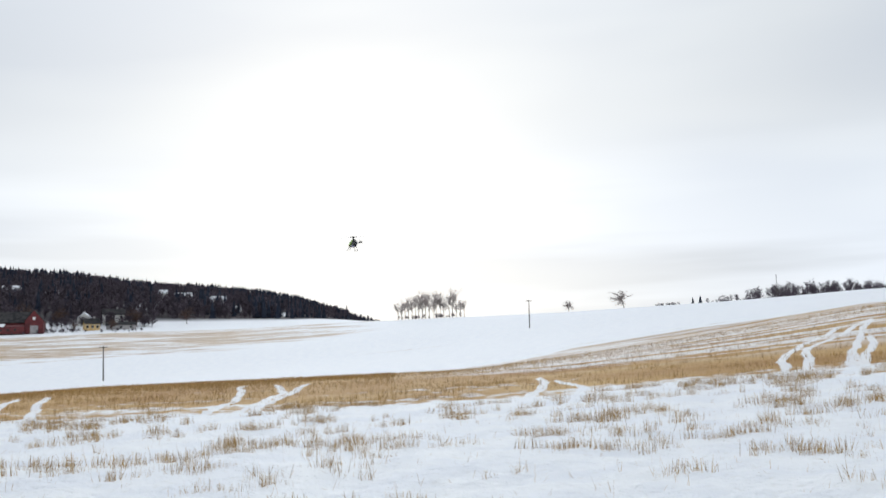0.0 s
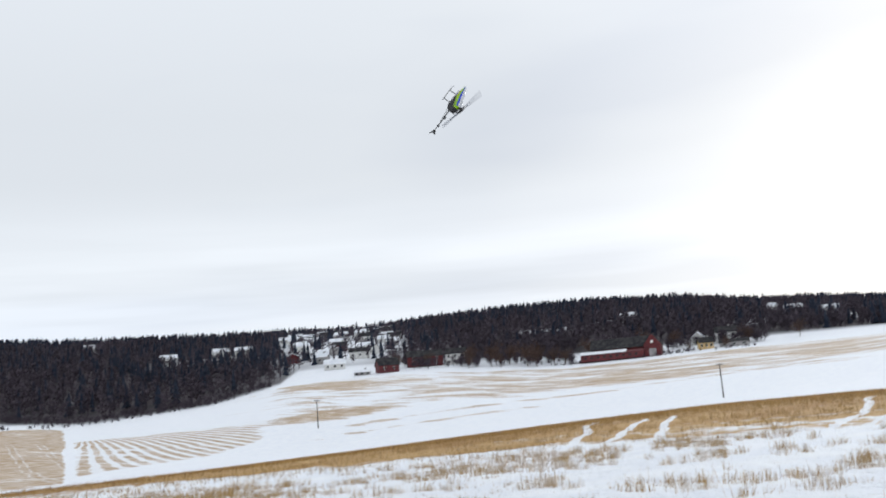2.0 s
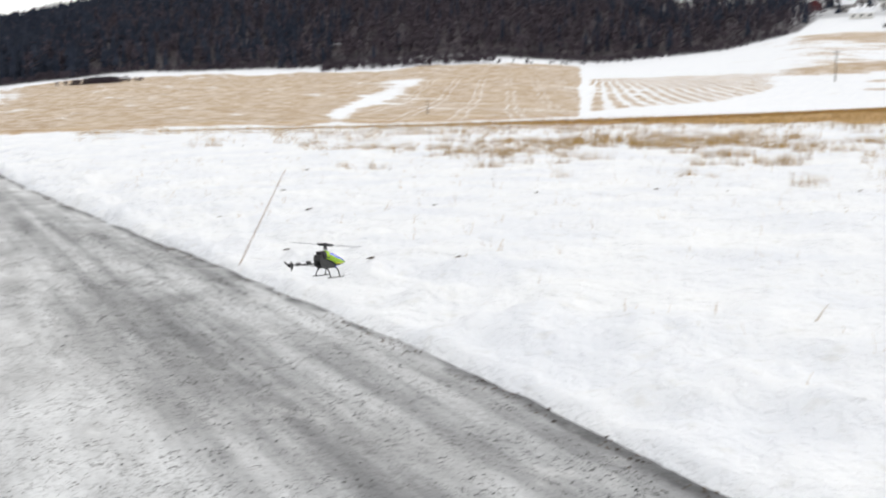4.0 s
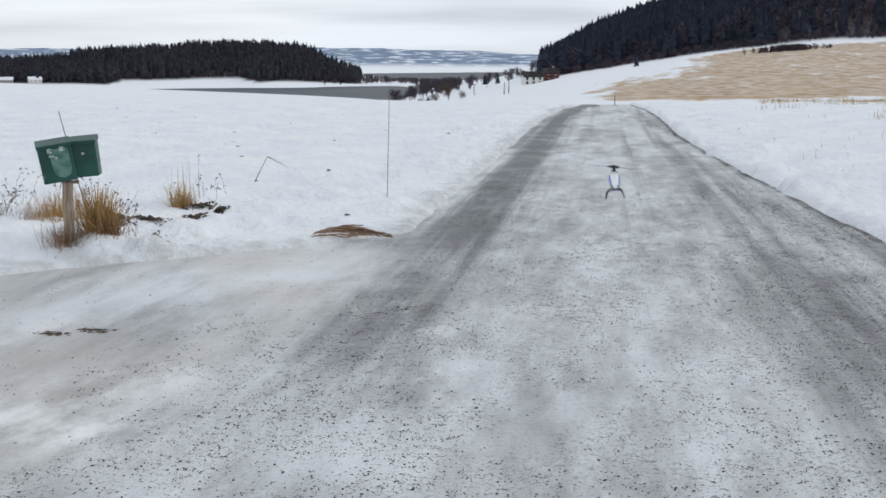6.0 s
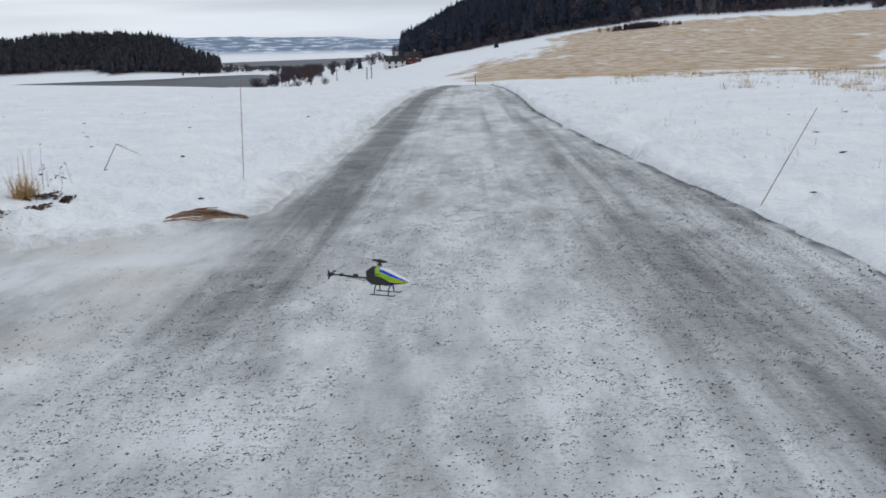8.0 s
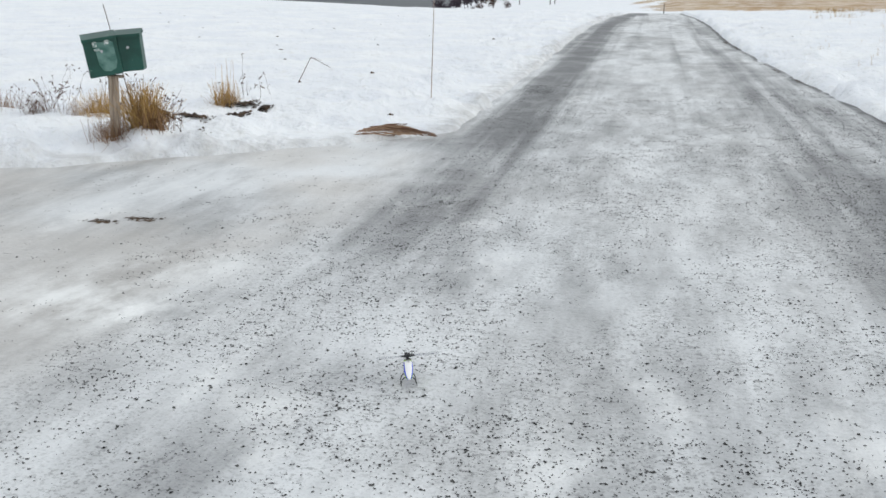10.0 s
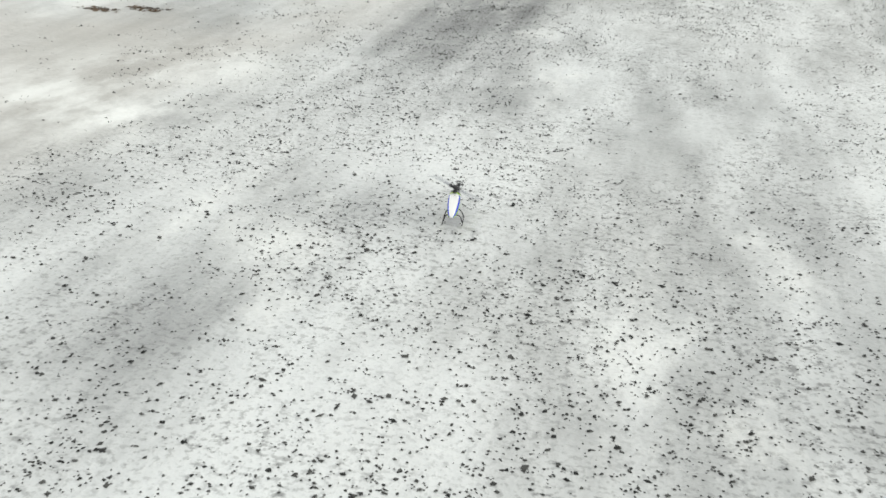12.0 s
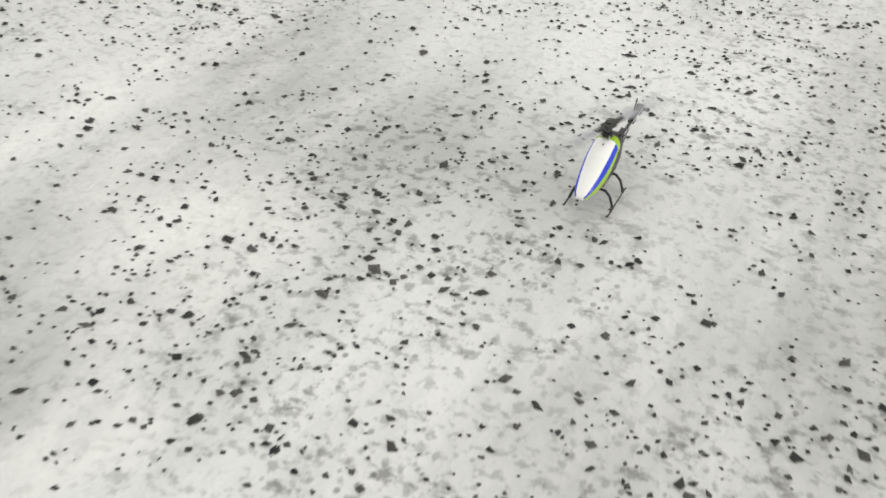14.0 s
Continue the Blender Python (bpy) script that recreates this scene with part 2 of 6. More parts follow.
def ice_material():
    m = Mat("icy_gritted_road", 0.35, 0.0, 0.4)
    worn, side, wet = m.attr("worn"), m.attr("side"), m.attr("wet")
    # milky ice, clouded at several sizes, a little drawn out along the road
    cloud = m.noise(0.85, 8.0, (1.0, 0.24, 1.0), 0, 0.60)
    small = m.noise(3.4, 7.0, (1.0, 0.30, 1.0), 4, 0.64, (3.1, 1.7, 0))
    tone = m.math("ADD", m.math("MULTIPLY", cloud, 0.62), m.math("MULTIPLY", small, 0.38))
    ice = m.mix(m.step(tone, 0.37, 0.60), (0.33, 0.335, 0.338), (0.70, 0.712, 0.72))
    warm = m.step(m.noise(0.55, 5.0, (1, 0.8, 1), 0, 0.5, (9.1, 4.4, 0)), 0.40, 0.62)
    ice = m.mix(m.math("MULTIPLY", warm, m.math("ADD", 0.07, m.math("MULTIPLY", side, 0.50))), ice, (0.52, 0.485, 0.445))
    # lengthwise tyre polish, broken up, fainter where the junction is strewn with grit
    lines = m.noise(1.7, 6.0, (3.0, 0.035, 1.0), 0, 0.62)
    rub = m.noise(2.2, 7.0, (1.0, 0.16, 1.0), 0, 0.65, (1.3, 0, 0))
    grey = m.math("ADD", m.math("MULTIPLY", worn, 0.95), m.math("MULTIPLY", m.math("SUBTRACT", 1.0, m.math("MULTIPLY", m.attr("calm"), 0.75)), m.math("ADD", m.math("MULTIPLY", m.math("SUBTRACT", lines, 0.5), 1.10), m.math("MULTIPLY", m.math("SUBTRACT", rub, 0.5), 0.85))))
    ice = m.mix(m.step(grey, -0.02, 0.66, 0.0, 0.90), ice, (0.125, 0.127, 0.132))
    soak = m.step(m.math("ADD", wet, m.math("MULTIPLY", m.math("SUBTRACT", m.noise(5.5, 7.0, (1, 0.45, 1), 0, 0.65), 0.5), 1.2)), 0.36, 0.90, 0.0, 0.90)
    ice = m.mix(soak, ice, (0.060, 0.060, 0.062))
    # sand and fine grit frozen into the ice
    patchy = m.step(m.noise(1.5, 6.0, (1.3, 0.8, 1), 0, 0.6, (2.2, 5.0, 0)), 0.38, 0.66)
    specks = m.math("MULTIPLY", m.step(m.cells(42.0, (1, 0.8, 1)), 0.10, 0.20, 1.0, 0.0), patchy)
    dust = m.math("MULTIPLY", m.step(m.noise(60.0, 3.0), 0.52, 0.66), m.math("ADD", 0.30, m.math("MULTIPLY", patchy, 0.5)))
    sand = m.math("MULTIPLY", m.math("MAXIMUM", m.math("MULTIPLY", specks, 0.75), m.math("MULTIPLY", dust, 0.6)), m.math("SUBTRACT", 1.0, m.math("MULTIPLY", side, 0.75)))
    ice = m.mix(sand, ice, (0.075, 0.075, 0.075))
    dabs = m.math("MULTIPLY", m.step(m.noise(26.0, 5.0, (0.8, 1.0, 1), 0, 0.7, (0.7, 0.2, 0)), 0.54, 0.66, 0.0, 0.62), m.math("MULTIPLY", m.math("ADD", 0.25, patchy), m.math("SUBTRACT", 1.0, m.math("MULTIPLY", side, 0.85))))
    ice = m.mix(m.math("MINIMUM", dabs, 0.8), ice, (0.095, 0.095, 0.095))
    # refrozen crusts and hairline cracks
    crust = m.step(m.noise(1.2, 8.0, (1, 0.5, 1), 0, 0.66, (5.7, 8.8, 0)), 0.585, 0.68, 0.0, 0.36)
    milky = m.math("MULTIPLY", m.attr("milk"), m.step(m.noise(2.1, 7.0, (1, 0.6, 1), 20, 0.62), 0.38, 0.60))
    ice = m.mix(m.math("MULTIPLY", milky, 0.75), ice, (0.84, 0.845, 0.835))
    ice = m.mix(m.math("MULTIPLY", crust, m.math("SUBTRACT", 1.0, m.math("MULTIPLY", worn, 0.8))), ice, (0.90, 0.90, 0.885))
    crack = m.step(m.math("ABSOLUTE", m.math("SUBTRACT", m.noise(1.3, 6.0), 0.5)), 0.0, 0.005, 0.10, 0.0)
    ice = m.mix(crack, ice, (0.86, 0.86, 0.85))
    m.colour(ice)
    m.rough(m.step(m.math("ADD", m.noise(1.2, 5.0), m.math("MULTIPLY", worn, 0.2)), 0.3, 0.8, 0.34, 0.72))
    m.bump(m.math("ADD", m.noise(3.5, 7.0), m.math("MULTIPLY", m.noise(30.0, 5.0), 0.35)), 0.75, 0.03)
    return m.m


SNOW, ICE = snow_material(), ice_material()
STRAW = varied("dry_straw", (0.17, 0.098, 0.036), (0.58, 0.385, 0.15))
DRY_GRASS = varied("dry_grass", (0.26, 0.145, 0.04), (0.56, 0.37, 0.14))
BROWN_WEED = varied("withered_weeds", (0.06, 0.035, 0.025), (0.16, 0.09, 0.06))
NEEDLES = varied("spruce_needles", (0.018, 0.023, 0.038), (0.036, 0.043, 0.062), 0.9, 0.1)
# conifers on the headland: needle colour lightened to paint in the distance haze
HAZY_NEEDLES = varied("hazy_needles", (0.024, 0.027, 0.036), (0.056, 0.056, 0.064), 0.9, 0.1)
BARE_WOOD = varied("bare_twigs", (0.050, 0.041, 0.054), (0.108, 0.088, 0.102), 0.9, 0.1)
RUSTY_WOOD = varied("russet_twigs", (0.062, 0.040, 0.034), (0.125, 0.080, 0.062), 0.9, 0.2)
BIRCH = two_tone("grey_bark", (0.13, 0.11, 0.10), (0.26, 0.23, 0.21), 3.0)
TWIGS = two_tone("fine_grey_twigs", (0.24, 0.20, 0.19), (0.40, 0.34, 0.31), 2.0)
DEAD_GRASS = varied("dead_grass", (0.07, 0.032, 0.022), (0.36, 0.22, 0.12))
FLAT_GRASS = varied("flattened_grass", (0.13, 0.065, 0.042), (0.52, 0.36, 0.24))
GRIT = varied("crushed_stone", (0.016, 0.017, 0.017), (0.085, 0.085, 0.082), 0.75, 0.35)
SOIL = two_tone("bare_soil", (0.030, 0.019, 0.013), (0.12, 0.08, 0.05), 9.0, 0.9, 0.6, distance=0.02)
RED_PAINT = two_tone("falu_red_boards", (0.075, 0.013, 0.016), (0.125, 0.022, 0.024), 0.6, 0.8)
WHITE_PAINT = two_tone("white_boards", (0.62, 0.61, 0.58), (0.74, 0.73, 0.70), 0.5, 0.7)
YELLOW_PAINT = two_tone("ochre_boards", (0.50, 0.33, 0.13), (0.60, 0.42, 0.18), 0.5, 0.7)
GREY_PAINT = two_tone("grey_boards", (0.24, 0.23, 0.23), (0.36, 0.34, 0.33), 0.5, 0.8)
ROOF_DARK = two_tone("dark_slate_roof", (0.022, 0.022, 0.025), (0.055, 0.052, 0.052), 0.6, 0.9, specular=0.1)
ROOF_SNOW = two_tone("snowy_roof", (0.70, 0.72, 0.76), (0.84, 0.85, 0.87), 0.3, 0.8)
PANE = two_tone("dark_window_glass", (0.015, 0.018, 0.022), (0.03, 0.035, 0.04), 1.0, 0.1, 0.0)
POLE_WOOD = two_tone("tarred_pole_wood", (0.05, 0.042, 0.036), (0.12, 0.10, 0.085), 3.0, 0.85, 0.3, (4, 4, 0.4))
POST_WOOD = two_tone("weathered_post_wood", (0.22, 0.17, 0.125), (0.38, 0.31, 0.245), 9.0, 0.85, 0.6, (5, 5, 0.5))
PORCELAIN = two_tone("insulator_porcelain", (0.30, 0.22, 0.18), (0.36, 0.28, 0.22), 5.0, 0.3)
CANE = two_tone("bamboo_cane", (0.26, 0.17, 0.12), (0.40, 0.27, 0.20), 20.0, 0.6)
WIRE = two_tone("rusty_wire", (0.10, 0.06, 0.045), (0.2, 0.14, 0.11), 30.0, 0.6)


def mailbox_paint():
    m = Mat("green_enamel", 0.45, 0.0, 0.4)
    green = m.mix(m.step(m.noise(5.0, 5.0), 0.35, 0.65), (0.010, 0.052, 0.040), (0.016, 0.080, 0.062))
    scratch = m.step(m.noise(16.0, 5.0, (0.6, 1, 1)), 0.66, 0.72)
    m.colour(m.mix(m.math("MULTIPLY", scratch, 0.6), green, (0.20, 0.27, 0.25)))
    m.bump(m.noise(25.0, 3.0), 0.15, 0.003)
    return m.m


BOX_GREEN = mailbox_paint()
WORN_PAINT = two_tone("worn_pale_enamel", (0.035, 0.115, 0.095), (0.12, 0.23, 0.20), 11.0, 0.5)
BOX_LABEL = two_tone("scratched_sticker", (0.10, 0.19, 0.17), (0.62, 0.66, 0.64), 55.0, 0.6)
CARBON = two_tone("carbon_plate", (0.010, 0.010, 0.011), (0.03, 0.03, 0.032), 160.0, 0.35, 0.1, distance=0.0004)
BLACK_PLASTIC = two_tone("black_plastic", (0.012, 0.012, 0.013), (0.022, 0.022, 0.024), 120.0, 0.5, 0.1, distance=0.0004)
STEEL = two_tone("bright_steel", (0.42, 0.43, 0.45), (0.55, 0.56, 0.58), 90.0, 0.3, 0.05, metallic=1.0, distance=0.0003)
CANOPY_WHITE = two_tone("glossy_white_canopy", (0.80, 0.80, 0.80), (0.84, 0.84, 0.84), 30.0, 0.2, 0.02, distance=0.0003)
CANOPY_BLUE = two_tone("glossy_blue_canopy", (0.008, 0.035, 0.56), (0.012, 0.05, 0.66), 30.0, 0.2, 0.02, distance=0.0003)
CANOPY_GREEN = two_tone("glossy_lime_canopy", (0.28, 0.50, 0.012), (0.36, 0.58, 0.02), 30.0, 0.22, 0.02, distance=0.0003)
CANOPY_YELLOW = two_tone("glossy_yellow_canopy", (0.62, 0.60, 0.02), (0.70, 0.68, 0.03), 30.0, 0.22, 0.02, distance=0.0003)
BLADE_GREY = two_tone("pale_grey_blade", (0.26, 0.27, 0.30), (0.34, 0.35, 0.38), 60.0, 0.35, 0.05, distance=0.0003)
BATTERY_BLUE = two_tone("blue_battery_wrap", (0.01, 0.02, 0.30), (0.02, 0.03, 0.42), 60.0, 0.35, 0.05, distance=0.0003)


# ---------------------------------------------------------------- mesh helpers
def link_mesh(name, verts, faces, material, parent=None, label="", smooth=False):
    """One mesh object from arrays of points and of triangles or quads."""
    verts, faces = np.asarray(verts, float), np.asarray(faces, int)
    me = D.meshes.new(name)
    me.vertices.add(len(verts))
    me.vertices.foreach_set("co", verts.ravel())
    k = faces.shape[1]
    me.loops.add(faces.size)
    me.loops.foreach_set("vertex_index", faces.ravel())
    me.polygons.add(len(faces))
    me.polygons.foreach_set("loop_start", np.arange(0, faces.size, k))
    me.polygons.foreach_set("use_smooth", np.full(len(faces), smooth))
    me.update(calc_edges=True)
    me.validate()
    me.materials.append(material)
    ob = new(name, me)
    if parent:
        ob.parent = parent
    if label:
        tagged(ob, label)
    return ob


def part(name, bm, material, parent, label="", smooth=False):
    me = D.meshes.new(name)
    bmesh.ops.recalc_face_normals(bm, faces=bm.faces)
    bm.to_mesh(me)
    bm.free()
    for poly in me.polygons:
        poly.use_smooth = smooth
    for m in material if isinstance(material, (list, tuple)) else [material]:
        me.materials.append(m)
    ob = new(name, me)
    if parent:
        ob.parent = parent
    if label:
        tagged(ob, label)
    return ob


def box(bm, size, at=(0, 0, 0), turn=(0, 0, 0), bevel=0.0):
    made = bmesh.ops.create_cube(bm, size=1.0, matrix=pose(*at, *turn) @ Matrix.Diagonal((*size, 1)))
    if bevel:
        edges = list({e for v in made["verts"] for e in v.link_edges})
        bmesh.ops.bevel(bm, geom=edges, offset=bevel, segments=2, affect="EDGES", profile=0.6)
    return bm


def rod(bm, a, b, r1, r2=None, sides=8):
    a, b = Vector(a), Vector(b)
    m = Matrix.Translation((a + b) / 2) @ (b - a).to_track_quat("Z", "Y").to_matrix().to_4x4()
    bmesh.ops.create_cone(bm, cap_ends=True, segments=sides, radius1=r1, radius2=r1 if r2 is None else r2, depth=(b - a).length, matrix=m)
    return bm


def prism(bm, outline, lo, hi, axis="y"):
    """An outline in the xz plane, pulled along y from lo to hi (axis "x": outline in yz, pulled along x)."""
    put = (lambda p, d: (p[0], d, p[1])) if axis == "y" else (lambda p, d: (d, p[0], p[1]))
    a, b = [bm.verts.new(put(p, lo)) for p in outline], [bm.verts.new(put(p, hi)) for p in outline]
    bm.faces.new(a), bm.faces.new(b[::-1])
    for i in range(len(a)):
        j = (i + 1) % len(a)
        bm.faces.new((a[i], b[i], b[j], a[j]))
    return bm


# ---------------------------------------------------------------- ground
def lattice(ix, iy, seed):
    h = (ix * 374761393 + iy * 668265263 + seed * 974711) & 0x7FFFFFFF
    h = ((h ^ (h >> 13)) * 1274126177) & 0x7FFFFFFF
    return ((h ^ (h >> 16)) & 0xFFFF) / 65535.0


def relief(x, y, size, seed=0, octaves=3):
    """Smooth random heights from -0.5 to 0.5, of the given size in metres."""
    out, amp, total = 0.0, 1.0, 0.0
    for o in range(octaves):
        u, v = np.asarray(x) / size * 2**o, np.asarray(y) / size * 2**o
        i, j = np.floor(u).astype(np.int64), np.floor(v).astype(np.int64)
        a, b = u - i, v - j
        a, b = a * a * (3 - 2 * a), b * b * (3 - 2 * b)
        s = seed + 17 * o
        n = (lattice(i, j, s) * (1 - a) + lattice(i + 1, j, s) * a) * (1 - b) + (lattice(i, j + 1, s) * (1 - a) + lattice(i + 1, j + 1, s) * a) * b
        out, total, amp = out + amp * (n - 0.5), total + amp, amp * 0.5
    return out / total


def ramp(v, lo, hi):
    t = np.clip((np.asarray(v, float) - lo) / (hi - lo), 0, 1)
    return t * t * (3 - 2 * t)


# Heights of the land by compass direction (degrees from the road's line, clockwise), ring by ring.
Z55 = ((-60, 0.3), (-33, 0.2), (-20, 0.0), (0, -0.3), (25, -0.25), (45, 0.15), (62, 0.8), (80, 1.1), (95, 1.4), (112, 2.4), (140, 2.0))
Z130 = ((-60, 0.5), (-33, 0.5), (-24, -0.75), (-17, -1.6), (-13, -2.2), (-10, -3.0), (0, -3.2), (20, -2.9), (35, -2.2), (50, -0.9), (62, 0.4), (70, 1.2), (90, 1.5), (96, 2.9), (105, 5.3), (112, 7.6), (140, 6.0))
Z250 = ((-60, -3), (-33, -4), (-20, -7), (-10, -8.5), (-4, -5.8), (0, -3.6), (5, -1.6), (15, -0.6), (35, -1.4), (48, -3.2), (60, 0), (70, 1.6), (83, 4), (93, 8), (105, 12.8), (112, 14.8), (140, 12))
Z450 = ((-60, -12), (-20, -17), (-10, -13.5), (-6, -9), (-3.5, -5.2), (0, -1.2), (5, 4.6), (10, 8.0), (20, 8.0), (30, 12.4), (36, 9.8), (43, 16.2), (47, 23.4), (55, 24), (62, 20), (70, 22), (78, 22.5), (86, 25), (95, 25.3), (105, 26), (112, 27.7), (140, 27))
Z700 = ((-60, -24), (-12, -24), (-9.5, -15), (-5, -9), (0, 20), (5, 32), (10, 44), (20, 55), (35, 57), (47, 60), (62, 64), (72, 58), (78, 52), (83, 40), (85, 32), (90, 27), (112, 29), (140, 29))
Z1000 = ((-60, -24), (-12, -24), (-9, -17), (-5, -10), (-3.4, 3), (0, 37), (3.5, 57), (9, 81), (14, 98), (24, 107), (36, 98), (49, 94), (53, 95), (56, 101), (63, 102), (69.5, 97), (72, 86), (77, 79), (80.6, 73), (83, 58), (85, 45), (87, 33), (95, 26), (140, 26))
Z1500 = ((-60, -10), (-36, 14), (-28, 34), (-21, 52), (-17, 42), (-14, -4), (-10, -19), (-6, -18), (0, 30), (9, 78), (20, 104), (50, 92), (63, 104), (72, 92), (80, 72), (84, 45), (88, 20), (140, 15))
Z1250 = ((-60, -17), (-36, -15), (-28, -18), (-26, -20.6), (-19, -20.6), (-18, -19), (-14, -20), (-10, -19), (-6, -14), (-3.4, 3), (0, 34), (9, 80), (20, 106), (50, 93), (63, 103), (72, 89), (80, 73), (84, 52), (88, 26), (140, 20))
Z1400 = ((-60, -8), (-36, -4), (-28, -6), (-26, -16.4), (-20, -16.4), (-18, -4), (-14, -15), (-10, -19), (-6, -17), (0, 31), (9, 79), (20, 105), (50, 92), (63, 104), (72, 91), (80, 72), (84, 48), (88, 23), (140, 17))
Z2200 = ((-60, -26), (-2, -26), (8, 20), (140, 15))
Z4000 = ((-60, -26), (0, -26), (10, 20), (140, 15))
Z4700 = ((-60, 70), (-31, 105), (-24, 80), (-14, 95), (-11, 84), (-8, 74), (-5, 62), (-3, 56), (10, 30), (140, 30))
RINGS = (1.0, 55, 130, 250, 450, 700, 1000, 1250, 1400, 1500, 2200, 4000, 4300, 5600)
AZ_GRID, LOG_GRID = np.arange(-180, 180.5, 0.5), np.linspace(0, math.log(5600), 420)


def land_table():
    rows = []
    for ring in (((0, 0),), Z55, Z130, Z250, Z450, Z700, Z1000, Z1250, Z1400, Z1500, Z2200, Z4000, Z4700, Z4700):
        az, z = zip(*ring)
        rows.append(np.interp(AZ_GRID, (-180, *az, 180), (z[0], *z, z[0])))
    rows = np.array(rows)
    logs = np.log(RINGS)
    # near the road the land lies flat and bends slowly towards the first ring
    out = np.array([np.interp(LOG_GRID, logs, rows[:, k]) for k in range(len(AZ_GRID))])
    near = np.exp(LOG_GRID) < 55
    out[:, near] = rows[1][:, None] * ((np.exp(LOG_GRID[near]) / 55) ** 1.6)[None, :]
    kernel = np.exp(-0.5 * (np.arange(-12, 13) / 4.0) ** 2)
    kernel /= kernel.sum()
    far = np.exp(LOG_GRID) > 40
    soft = np.array([np.convolve(np.pad(r, 12, mode="edge"), kernel, "valid") for r in out])
    out[:, far] = soft[:, far]
    wide = np.exp(-0.5 * (np.arange(-6, 7) / 2.0) ** 2)
    wide /= wide.sum()
    return np.array([np.convolve(np.pad(c, 6, mode="edge"), wide, "valid") for c in out.T]).T


LAND = land_table()


def land(x, y):
    """The height of the bare land, without snow relief."""
    x, y = np.asarray(x, float), np.asarray(y, float)
    a = (np.degrees(np.arctan2(x, y)) + 180) / 0.5
    r = np.log(np.maximum(np.hypot(x, y), 1.0)) / (LOG_GRID[1] - LOG_GRID[0])
    i, j = np.clip(a.astype(int), 0, len(AZ_GRID) - 2), np.clip(r.astype(int), 0, len(LOG_GRID) - 2)
    u, v = a - i, r - j
    return (LAND[i, j] * (1 - u) + LAND[i + 1, j] * u) * (1 - v) + (LAND[i, j + 1] * (1 - u) + LAND[i + 1, j + 1] * u) * v


def inside_road(x, y):
    """Metres inside the road's edge; negative beside it. A side road joins from the west."""
    x, y = np.asarray(x, float), np.asarray(y, float)
    wob = 0.07 * relief(x, y, 0.5, 5, 3) + 0.05 * relief(x, y, 5.0, 6)
    east = np.interp(y, (-30, 6, 10, 15, 21, 27, 38, 45, 50, 80), (2.86, 2.83, 2.58, 2.24, 1.90, 1.76, 1.80, 1.62, 1.30, 1.2))
    west = np.interp(y, (-30, 10, 18, 26, 36, 45, 50, 80), (-2.0, -1.95, -1.95, -2.05, -2.06, -1.82, -1.30, -1.0))
    mouth = np.interp(x, (-60, -6.5, -4.9, -4.1, -3.4, -2.7, -2.0), (6.4, 7.15, 7.5, 8.2, 8.95, 9.5, 10.2))
    south = np.minimum(mouth - y + 0.5 * relief(x, y, 1.3, 75, 3), y + 4.0) * 0.9
    return np.minimum(east - x, np.maximum(x - west, np.where(x < -1.9, south, -9.0))) + wob


def grit_limit(y):
    """How far west of the middle the grit was strewn."""
    return np.interp(y, (2, 4, 6, 9), (2.4, 2.0, 1.6, 1.55))


def polar(az, r):
    return r * math.sin(radians(az)), r * math.cos(radians(az))


def snow_height(x, y):
    """The ground with its snow: a low bank along the road, hollows and lumps."""
    r = np.hypot(x, y)
    out = -inside_road(x, y)
    bank = ramp(out, -0.12, 0.14)
    near = 1 - ramp(r, 30, 90)
    lumps = near * (0.12 * relief(x, y, 2.6, 1) + 0.16 * relief(x, y, 0.5, 2, 4) * (1 + 1.6 * ramp(out, 2.5, 0.2)))
    lumps = lumps + near * 0.26 * relief(x, y, 0.34, 4, 2) * ramp(out, 3.4, 0.8) * ramp(-x, 2.0, 3.5) * ramp(r, 20, 15)
    lift = np.maximum(0.055 + 0.07 * ramp(out, 0.2, 2.2) + lumps, 0.045)
    lift = lift + (0.022 + 0.10 * relief(x, y, 0.35, 77, 2)) * ramp(out, 0.02, 0.12) * ramp(out, 1.3, 0.2) * (x > 0)
    far = ramp(r, 90, 300) * 1.4 * relief(x, y, 60.0, 3)
    far = far + ramp(r, 4000, 4350) * (34 * relief(x, y, 650.0, 8) + 16 * relief(x, y, 170.0, 9))
    return land(x, y) + far + np.where(r < 90, bank * lift - (1 - bank) * 0.14, lift)


def band(v, mid, half):
    return np.exp(-(((v - mid) / half) ** 2))


